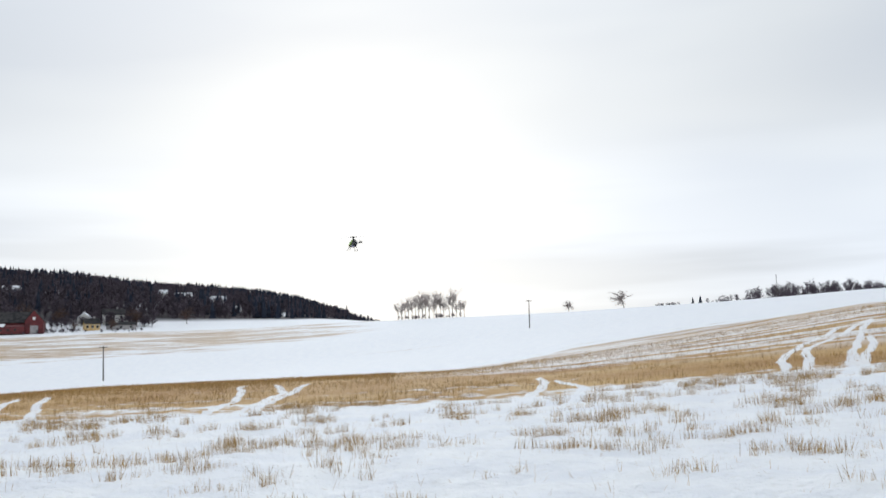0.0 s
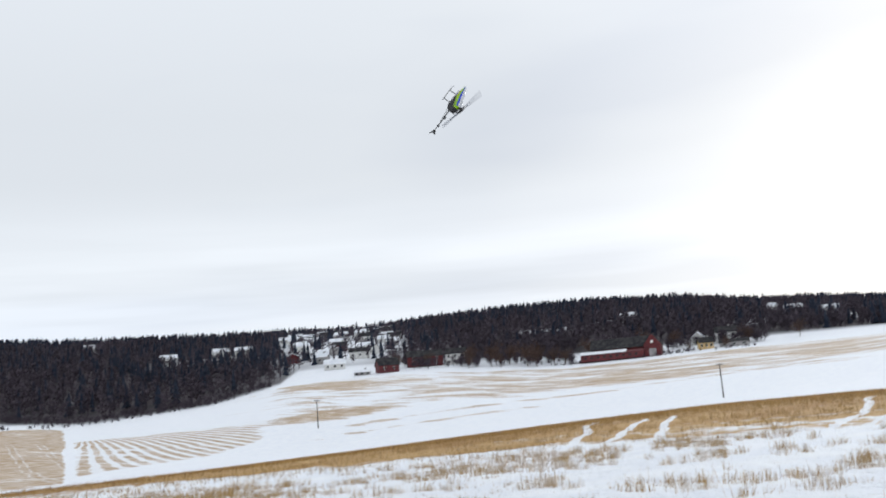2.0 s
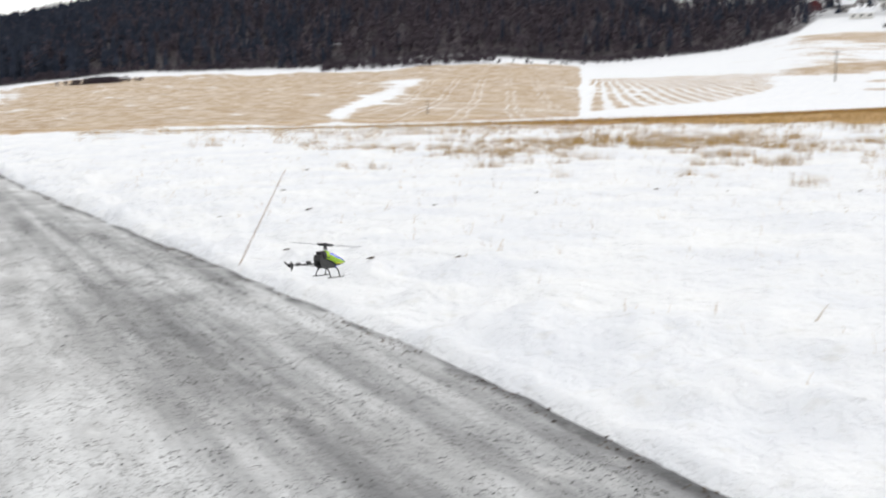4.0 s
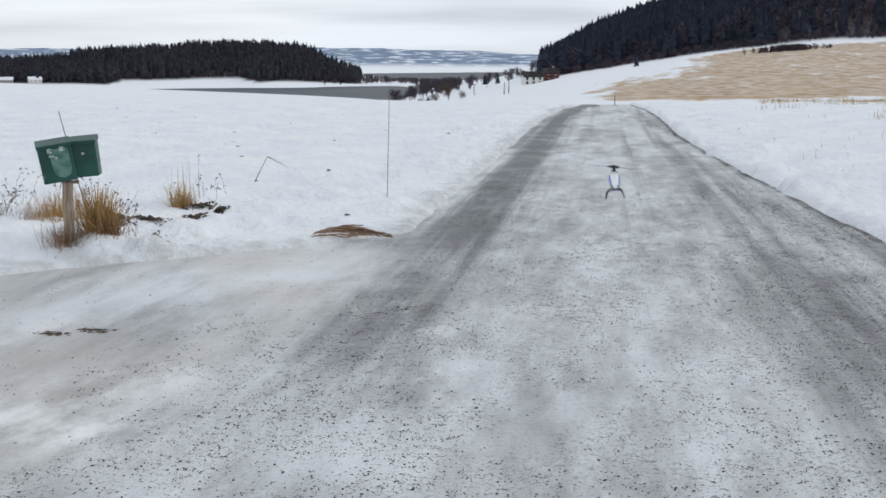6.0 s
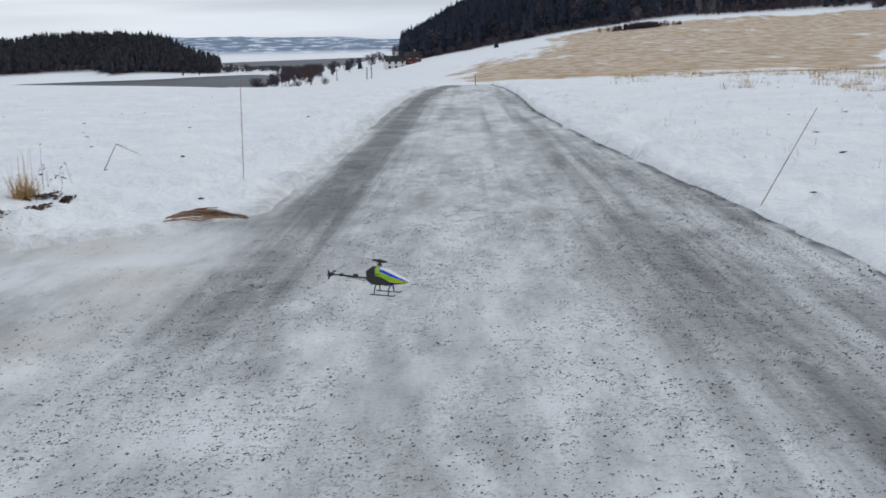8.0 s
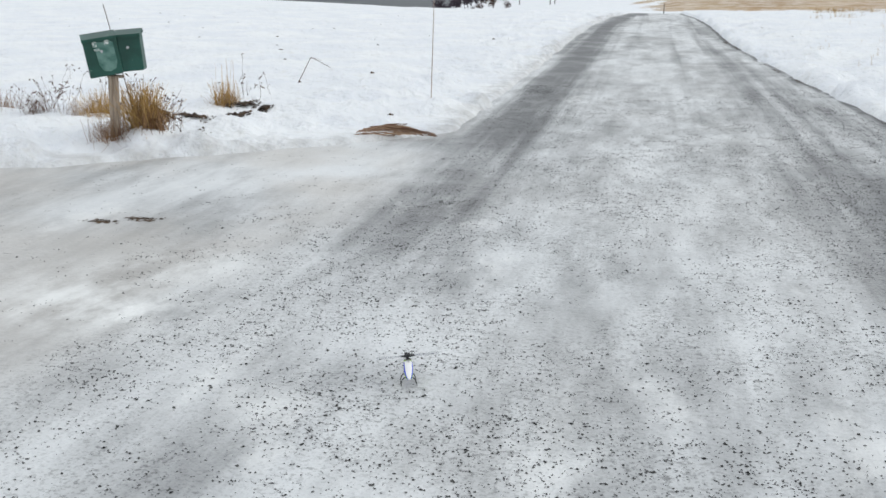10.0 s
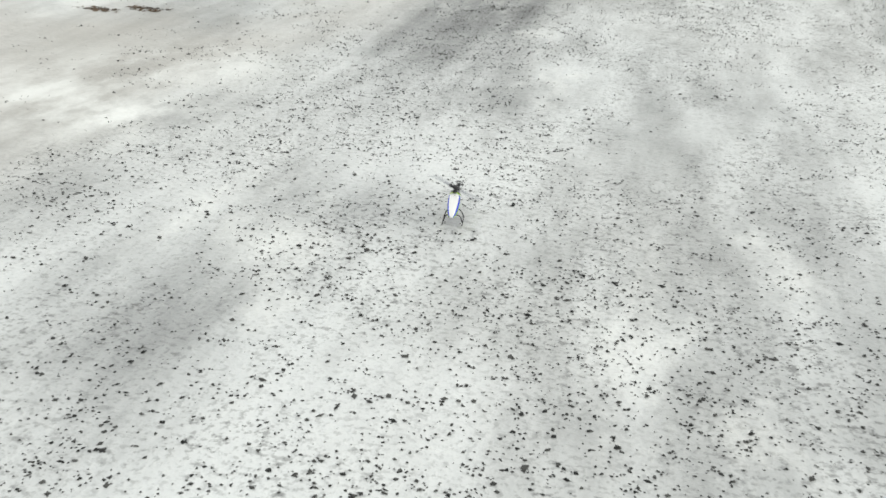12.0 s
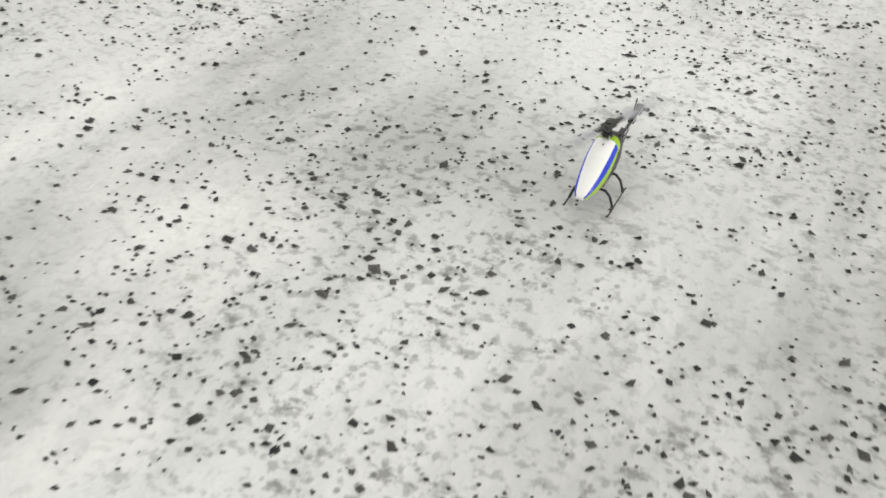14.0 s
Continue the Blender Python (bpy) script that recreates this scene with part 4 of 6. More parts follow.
    r = np.maximum(RNG.uniform(1262, 1420, n), headland_edge(az) - 8)
    spots = land_spots(az, r)
    ok, tall = spots[:, 2] > -20.4, RNG.uniform(4, 12, n) * np.interp(az, (-38, -16.6, -13, -9.5), (1.1, 1.0, 0.7, 0.5))
    sets = [scatter(dense[k], spots[m], tall[m], az[m] * 9, tall[m] * 1.3) for k in range(5) for m in [ok & (np.arange(n) % 5 == k)]]
    tagged(link_mesh("shore_thicket", *joined(sets), BARE_WOOD), "dark bare bushes along the far lake shore", "thicket", kind="stuff")
    # scrub: an island of bushes in the stubble, the edge of the wood, the skyline
    rows = []
    for count, lo, hi, near, far, h0, h1 in ((24, 86.3, 90.1, 424, 432, 1.2, 2.6), (70, 56.6, 62.5, 458, 480, 3, 7), (70, 67.8, 73.0, 460, 482, 3, 7), (30, 52.2, 56.0, 476, 490, 3, 6), (60, 66.6, 69.6, 449, 455, 0.7, 1.8), (30, 61.5, 63.5, 447, 452, 0.6, 1.4), (240, 21, 30.5, 438, 456, 1.8, 4.2), (60, 30.5, 44, 436, 446, 0.8, 2.4), (26, 66.0, 72.5, 440, 447, 0.8, 2.0), (50, 53.5, 63.0, 447, 470, 3, 6), (14, 103.6, 106.6, 455, 480, 1.5, 3.0), (14, 107.4, 112.8, 455, 480, 1.5, 3.0), (14, 100.6, 102, 450, 456, 1.5, 2.6), (90, 56, 63, 490, 530, 4, 9), (80, 68, 80, 500, 535, 3, 8), (22, 46.6, 49.5, 540, 760, 3, 6), (70, 47.2, 53.6, 500, 860, 3, 6.5)):
        rows.append(np.c_[RNG.uniform(lo, hi, count), RNG.uniform(near, far, count), RNG.uniform(h0, h1, count)])
    # a long island of bushes in the tan field, thin at both ends
    rows.append(np.c_[RNG.normal(9.35, 0.75, 190), RNG.normal(397, 2.5, 190), RNG.uniform(0.7, 2.9, 190)])
    # shrubs along the foot of the wood
    foot = RNG.uniform(-3, 46, 620)
    rows.append(np.c_[foot, forest_edge(foot) + RNG.uniform(-5, 12, 620), RNG.uniform(1.5, 4.2, 620)])
    rows = np.concatenate(rows)
    spots = land_spots(rows[:, 0], rows[:, 1])
    sets = [scatter(dense[k], spots[m], rows[m, 2], rows[m, 0] * 7, rows[m, 2] * 1.5) for k in range(5) for m in [np.arange(len(rows)) % 5 == k]]
    tagged(link_mesh("field_scrub", *joined(sets), BARE_WOOD), "dark leafless scrub along the field edges", "scrub", kind="stuff")


def build_skyline():
    rnd = random.Random(31)
    bare = [thin_tree(rnd, 34) for _ in range(6)]
    lots = np.concatenate([np.c_[RNG.normal(c, w, k), RNG.uniform(455, 490, k), RNG.uniform(0.35, 1.0, k) * h] for c, w, k, h in ((104.4, 0.5, 14, 5.5), (105.9, 0.4, 16, 7.5), (107.2, 0.4, 22, 8.0), (108.4, 0.6, 40, 8.5), (109.8, 0.5, 34, 7.5), (111.2, 0.6, 36, 6.5), (112.4, 0.5, 24, 6.0), (101.3, 0.4, 7, 2.8))])
    spots = land_spots(lots[:, 0], lots[:, 1])
    sets = [scatter(bare[k], spots[m], lots[m, 2], lots[m, 0] * 9, lots[m, 2] * 1.1) for k in range(6) for m in [np.arange(len(lots)) % 6 == k]]
    tagged(link_mesh("skyline_trees", *joined(sets), BARE_WOOD), "uneven row of bare trees and bushes on the skyline", "trees", kind="stuff")


def tree(kind, az, r, height, shape, label, group="", turn=0.0, sink=0.2):
    x, y = polar(az, r)
    ob = new(kind, None)
    ob.matrix_world = pose(x, y, float(snow_height(x, y)) - sink, 0, 0, turn)
    for name, (v, f), mat in zip(("trunk", "crown"), shape["parts"], shape["mats"]):
        link_mesh(name, v * height * np.array((shape["wide"], shape["wide"], 1)), f, mat, ob)
    return tagged(ob, label, "tree", group)


def build_trees():
    rnd = random.Random(12)
    birches = [dict(parts=limb_tree(rnd, 3, 0.46, 18, 0.010), mats=(BIRCH, TWIGS), wide=1.15) for _ in range(3)]
    for k in range(19):
        az = 86.3 + 3.7 * (k + rnd.uniform(-0.3, 0.3)) / 18
        tree("birch_tree", az, 428 + rnd.uniform(-9, 9), rnd.uniform(10.0, 13.6) * (0.72 if k < 3 or k > 15 else 1.0), birches[k % 3], "tall leafless birch in a grove on the snowy skyline", "grove on the skyline", rnd.uniform(0, 360))
    broad = dict(parts=limb_tree(rnd, 3, 0.66, 16, 0.03), mats=(BIRCH, TWIGS), wide=1.5)
    tree("bush_tree", 95.84, 452, 5.4, broad, "small round leafless tree on the snowy skyline", "", 40)
    tree("oak_tree", 98.9, 452, 8.6, broad, "broad leafless tree on the snowy skyline", "", 130)
    russet = dict(parts=limb_tree(rnd, 3, 0.6, 14, 0.030), mats=(RUSTY_WOOD, RUSTY_WOOD), wide=1.25)
    tree("russet_tree", 74.8, 470, 8.6, russet, "russet-brown bushy tree beside the farm", "", 10)
    for k, (az, h) in enumerate(((70.0, 13.0), (69.2, 12.0), (71.0, 11.0))):
        tree("hilltop_tree", az, 1000, h, broad, "bare broad tree on the hill's crest", "trees on the crest", 60 * k)
    for k, (az, r, h) in enumerate(((57.2, 455, 11), (58.2, 452, 12), (59.2, 458, 10.5), (60.2, 450, 12), (61.0, 456, 11.5), (61.7, 452, 9), (54.6, 462, 7.5), (52.9, 464, 8), (58.7, 448, 8.5), (60.7, 447, 9.5), (62.3, 450, 8), (56.9, 447, 6), (63.6, 468, 10.5), (66.9, 472, 11), (68.4, 470, 9.5), (69.0, 449, 5), (70.9, 449, 6), (72.2, 462, 9))):
        tree("garden_tree", az, r, h, russet, "leafless brown garden tree beside the red barns", "garden trees", 77 * k)
    for k, (az, r, h) in enumerate(((-8.6, 330, 7.6), (-9.3, 335, 4.5), (-10.2, 330, 3.2), (-9.8, 331, 3.6), (-7.9, 340, 4.0))):
        tree("lakeside_bush", az, r, h, russet, "bushy brown tree at the edge of the snowy field", "bushes by the lake", 61 * k, 0.4)
    # a few conifers that stand alone
    pine = spruce_template(rnd, 8, 9)
    lone = dict(parts=((pine[0][-4:], np.array([(0, 1, 3), (1, 2, 3), (2, 0, 3)])), (pine[0][:-4], pine[1][:-3])), mats=(POLE_WOOD, NEEDLES), wide=1.0)
    for k, (az, r, h) in enumerate(((1.62, 420, 4.6), (102.6, 452, 3.9), (103.0, 453, 4.6), (-14.4, 1290, 14), (-15.2, 1290, 17), (-16.1, 1290, 16), (-17.0, 1292, 18), (-13.6, 1288, 10), (-5.9, 640, 7), (-6.6, 700, 8))):
        tree("spruce_tree", az, r, h, lone, "lone dark spruce rising from the snow", "", 50 * k)


def blades(spots, count, height, width, lean, rng, thick=0.022):
    """Stalks: slim triangles, count of them round each spot."""
    n = len(spots) * count
    base = np.repeat(spots, count, 0)
    h = np.repeat(np.asarray(height, float), count) * rng.uniform(0.55, 1.15, n)
    base = base + np.c_[rng.normal(0, 1, (n, 2)) * np.repeat(np.asarray(width, float), count)[:, None], np.full(n, -0.01)]
    a, tilt = rng.uniform(0, 6.28, n), np.abs(rng.normal(0, lean, n))
    tip = base + np.c_[np.cos(a) * np.sin(tilt) * h, np.sin(a) * np.sin(tilt) * h, np.cos(tilt) * h]
    b, w = rng.uniform(0, 6.28, n), np.clip(h * thick, 0.0012, 0.012)
    side = np.c_[np.cos(b) * w, np.sin(b) * w, np.zeros(n)]
    verts = np.stack([base - side, base + side, tip + side * 0.35, tip - side * 0.35], 1).reshape(-1, 3)
    i = np.arange(n)[:, None] * 4
    return verts, np.concatenate([i, i + 1, i + 2, i + 3], 1)


def build_stubble():
    n = 150000
    az, r = RNG.uniform(8, 118, n), np.sqrt(RNG.uniform(8.5**2, 105**2, n))
    x, y = r * np.sin(np.radians(az)), r * np.cos(np.radians(az))
    out = -inside_road(x, y)
    # drill rows, broken up by snow drifts
    row = np.cos((x * math.cos(0.35) + y * math.sin(0.35)) * 2 * math.pi / 1.15 + 1.5 * relief(x, y, 9, 31))
    along, across = x * math.cos(0.9) - y * math.sin(0.9), x * math.sin(0.9) + y * math.cos(0.9)
    clump = relief(along * 0.85, across, 0.95, 32, 2) * 1.9 + relief(x, y, 5.0, 33, 2) * 0.8 + 0.05 * row
    start = np.interp(az, (8, 20, 40, 62, 80, 118), (34, 22, 17, 11, 8, 8))
    want = -0.54 + 0.14 * ramp(r, start - 2, start + 8) + 0.20 * ramp(r, 16, 36) + 0.55 * ramp(r, 34, 62)
    want = want + 0.16 * ramp(az, 14, 22) * (1 - ramp(az, 60, 75)) * ramp(r, 18, 26)
    want = want + 0.10 * ramp(r, 12, 18) * ramp(az, 20, 34)
    want = want - 0.22 * (1 - ramp(az, 12, 30)) - 0.9 * furrows(az, r)
    ok = (clump + want > 0) & (out > 4.0) & (r > start) & (RNG.uniform(0, 1, n) < np.interp(r, (8, 20, 40, 70, 105), (0.9, 0.85, 0.75, 0.8, 0.7)))
    ok &= (r < stubble_end(az)) & ~((az > 86) & (r > 48) & (RNG.uniform(0, 1, n) < 0.7))
    x, y, r = x[ok], y[ok], r[ok]
    spots = np.c_[x, y, snow_height(x, y)]
    near = r < 34
    parts_ = [blades(spots[near], 17, RNG.uniform(0.11, 0.23, near.sum()) * np.interp(r[near], (8, 14, 24), (0.72, 0.9, 1.05)), np.full(near.sum(), 0.085), 0.38, RNG, 0.021),
              blades(spots[~near], 3, RNG.uniform(0.13, 0.25, (~near).sum()), np.full((~near).sum(), 0.12), 0.26, RNG, 0.036)]
    tagged(link_mesh("stubble", *joined(parts_), STRAW), "tufts of tan cereal stubble poking through the snow", "stubble", kind="stuff")
    # thin single stalks on the verge
    n = 1500
    az, r = RNG.uniform(8, 118, n), np.sqrt(RNG.uniform(5.0**2, 26**2, n))
    x, y = r * np.sin(np.radians(az)), r * np.cos(np.radians(az))
    ok = -inside_road(x, y) > 1.2
    spots = np.c_[x, y, snow_height(x, y)][ok]
    tagged(link_mesh("grass_stalks", *blades(spots, 2, RNG.uniform(0.05, 0.15, len(spots)), np.full(len(spots), 0.03), 0.5, RNG), DRY_GRASS), "thin dry grass stalks in the snow", "grass", kind="stuff")


def grass_clump(name, x, y, height, spread, count, label, mat=None, lean=0.45):
    spot = np.array([[x, y, float(snow_height(np.array(x), np.array(y))) - 0.02]])
    v, f = blades(spot, count, [height], [spread], lean, RNG, 0.010)
    v = v - spot
    ob = link_mesh(name, v, f, mat or DRY_GRASS)
    ob.location = spot[0]
    return tagged(ob, label, "grass clump", "dry grass by the mailbox")


def weed_clump(name, x, y, height, spread, stems, label, mat=None, lean=0.3):
    """Withered weeds: bent stems with side twigs and clotted seed heads."""
    spot = np.array([x, y, float(snow_height(np.array(x), np.array(y))) - 0.02])
    rnd = random.Random(int(abs(x) * 1000) + int(abs(y) * 77))
    v, f = [], []

    def strip(a, b, w):
        side = (b - a).cross(Vector((rnd.uniform(-1, 1), rnd.uniform(-1, 1), 0.2))).normalized() * w
        k = len(v)
        v.extend(tuple(p) for p in (a - side, a + side, b + side * 0.6, b - side * 0.6))
        f.append((k, k + 1, k + 2, k + 3))

    for _ in range(stems):
        p = Vector((rnd.gauss(0, spread), rnd.gauss(0, spread), 0))
        way = Vector((rnd.gauss(0, lean), rnd.gauss(0, lean), 1)).normalized()
        tall = height * rnd.uniform(0.5, 1.1)
        for s in range(4):
            way = (way + Vector((rnd.gauss(0, 0.16), rnd.gauss(0, 0.16), 0))).normalized()
            q = p + way * tall / 4
            strip(p, q, 0.0028 - 0.0004 * s)
            for _ in range(rnd.choice((0, 1, 2)) if s else 0):
                at = p.lerp(q, rnd.random())
                tip = at + (way * 0.6 + Vector((rnd.gauss(0, 0.6), rnd.gauss(0, 0.6), 0.2))).normalized() * tall * rnd.uniform(0.10, 0.25)
                strip(at, tip, 0.0016)
                for _ in range(3):
                    end = tip + Vector((rnd.gauss(0, 0.012), rnd.gauss(0, 0.012), rnd.gauss(0, 0.012)))
                    strip(tip, end, 0.006)
            p = q
    ob = link_mesh(name, np.array(v), np.array(f), mat or BROWN_WEED)
    ob.location = spot
    return tagged(ob, label, "weeds", "withered weeds by the mailbox")


def lumps(spots, sizes, rng, flat=0.6):
    """Small angular stones: six corners each, unevenly pulled."""
    base = np.array([(1, 0, 0), (0, 1, 0), (-1, 0, 0), (0, -1, 0), (0, 0, 1), (0, 0, -0.6)], float)
    tri = np.array([(0, 1, 4), (1, 2, 4), (2, 3, 4), (3, 0, 4), (1, 0, 5), (2, 1, 5), (3, 2, 5), (0, 3, 5)])
    n = len(spots)
    v = base[None] * rng.uniform(0.55, 1.25, (n, 6, 1)) + rng.normal(0, 0.16, (n, 6, 3))
    v[:, :, 2] *= flat
    v[:, :, 0] *= rng.uniform(0.7, 1.5, (n, 1))
    a = rng.uniform(0, 6.28, n)[:, None]
    x, y = v[:, :, 0] * np.cos(a) - v[:, :, 1] * np.sin(a), v[:, :, 0] * np.sin(a) + v[:, :, 1] * np.cos(a)
    v = np.stack([x, y, v[:, :, 2]], -1) * np.asarray(sizes)[:, None, None] + spots[:, None, :]
    f = tri[None] + (np.arange(n) * 6)[:, None, None]
    return v.reshape(-1, 3), f.reshape(-1, 3)


def build_grit():
    # thrown in small clusters, thicker along the wheel lines, hardly any on the side road
    n = 110000
    y = 1.2 + RNG.uniform(0, 1, n) ** 1.15 * 14.0
    x = RNG.uniform(-4.6, 2.8, n)
    streak = relief(x, y * 0.6, 0.42, 41, 3) * 1.0 + relief(x, y, 0.16, 42, 2) * 0.9 + relief(x, y, 1.5, 43, 2) * 1.0
    lane = 0.12 * np.exp(-(((x + 1.25) / 0.4) ** 2)) + 0.24 * ramp(x, 0.9, 1.6) - 0.05 * np.exp(-(((x + 0.3) / 0.4) ** 2)) - 0.50 * ramp(-x, grit_limit(y), grit_limit(y) + 0.6)
    for u, v, a, b in ((-1.30, 2.35, 0.35, 0.45), (-1.35, 2.95, 0.35, 0.30), (-1.20, 3.25, 0.35, 0.25), (-1.05, 4.90, 0.22, 0.20), (-0.45, 3.10, 0.30, 0.25), (-1.15, 6.0, 0.15, 1.2), (1.55, 5.9, 0.25, 0.8)):
        lane = lane + 0.30 * np.exp(-(((x - u) / a) ** 2) - (((y - v) / b) ** 2))
    ok = RNG.uniform(0, 1, n) < np.clip(0.30 + 1.25 * streak + lane, 0.03, 1)
    many = 1 + RNG.poisson(0.9, ok.sum())
    x, y = np.repeat(x[ok], many), np.repeat(y[ok], many)
    x, y = x + RNG.normal(0, 0.022, len(x)), y + RNG.normal(0, 0.010, len(y))
    ok = inside_road(x, y) > 0.1
    x, y = x[ok], y[ok]
    size = np.clip(RNG.lognormal(math.log(0.0034), 0.36, len(x)), 0.0015, 0.0080)
    spots = np.c_[x, y, road_z(x, y) + size * 0.22]
    tagged(link_mesh("road_grit", *lumps(spots, size, RNG), GRIT), "dark crushed-stone grit strewn on the icy road", "gravel", kind="stuff")
    # clods of soil lying on the snow
    n = 150
    az, r = RNG.uniform(-34, 60, n), RNG.uniform(9, 42, n)
    x, y = r * np.sin(np.radians(az)), r * np.cos(np.radians(az))
    ok = -inside_road(x, y) > 0.8
    x, y = x[ok], y[ok]
    size = RNG.uniform(0.015, 0.05, len(x))
    tagged(link_mesh("soil_clods", *lumps(np.c_[x, y, snow_height(x, y) + 0.005], size, RNG, 0.4), SOIL), "dark clods of soil scattered on the snow", "soil", kind="stuff")
    # crumbs along the melted road edge
    n = 2600
    y = RNG.uniform(2.5, 30, n)
    x = np.interp(y, (-30, 6, 10, 15, 25, 36, 45, 80), (2.75, 2.72, 2.48, 2.15, 1.78, 1.55, 1.5, 1.6)) + RNG.normal(0, 0.06, n)
    d = inside_road(x, y)
    x = x + d - 0.02 + RNG.normal(0, 0.045, n)
    ok = relief(x, y, 0.5, 79, 2) + RNG.normal(0, 0.06, n) > 0.10
    x, y = x[ok], y[ok]
    size = RNG.uniform(0.003, 0.011, len(x))
    tagged(link_mesh("verge_soil", *lumps(np.c_[x, y, road_z(x, y) + 0.004], size, RNG, 0.6), SOIL), "crumbled dark soil along the melted road edge", "soil", kind="stuff")


build_forest()
build_skyline()
build_trees()
build_stubble()
build_grit()


# ---------------------------------------------------------------- buildings and poles
def house(kind, az, r, size, roof_height, wall_mat, roof_mat, label, turn=0.0, windows=3, storeys=1, group="", overhang=0.4, sink=0.4, category="house"):
    """A gabled house: long side along its own x, with windows on all four walls."""
    w, d, h = size
    x, y = polar(az, r)
    ob = new(kind, None)
    ob.matrix_world = pose(x, y, float(snow_height(x, y)) - sink, 0, 0, -az + turn)
    bm = bmesh.new()
    prism(bm, [(-d / 2, 0), (d / 2, 0), (d / 2, h), (0, h + roof_height), (-d / 2, h)], -w / 2, w / 2, "x")
    part("wall", bm, wall_mat, ob)
    bm = bmesh.new()
    k = roof_height / (d / 2)
    o, t = overhang, 0.22
    outline = [(-d / 2 - o, h - k * o + 0.02), (0, h + roof_height + 0.02), (d / 2 + o, h - k * o + 0.02), (d / 2 + o, h - k * o + t), (0, h + roof_height + t + 0.1), (-d / 2 - o, h - k * o + t)]
    prism(bm, outline, -w / 2 - o, w / 2 + o, "x")
    part("roof", bm, roof_mat, ob)
    for s in range(storeys):
        z = h * (s + 0.55) / storeys
        for i in range(windows):
            u = (i + 0.5) / windows * w - w / 2
            bm = box(bmesh.new(), (0.95, 0.12, 1.1), (u, -d / 2 - 0.02, z))
            pane = part("window", bm, PANE, ob)
            part("lintel", box(bmesh.new(), (1.2, 0.1, 0.14), (u, -d / 2 - 0.06, z + 0.6)), WHITE_PAINT, pane)
            part("sill", box(bmesh.new(), (1.2, 0.14, 0.12), (u, -d / 2 - 0.07, z - 0.6)), WHITE_PAINT, pane)
    bm = box(bmesh.new(), (0.12, 0.9, 1.0), (w / 2 + 0.02, 0, h + roof_height * 0.3))
    part("window", bm, PANE, ob)
    bm = box(bmesh.new(), (0.7, 0.7, 1.6), (w * 0.2, d * 0.1, h + roof_height + 0.3))
    part("chimney", bm, GREY_PAINT, ob)
    return tagged(ob, label, category, group)


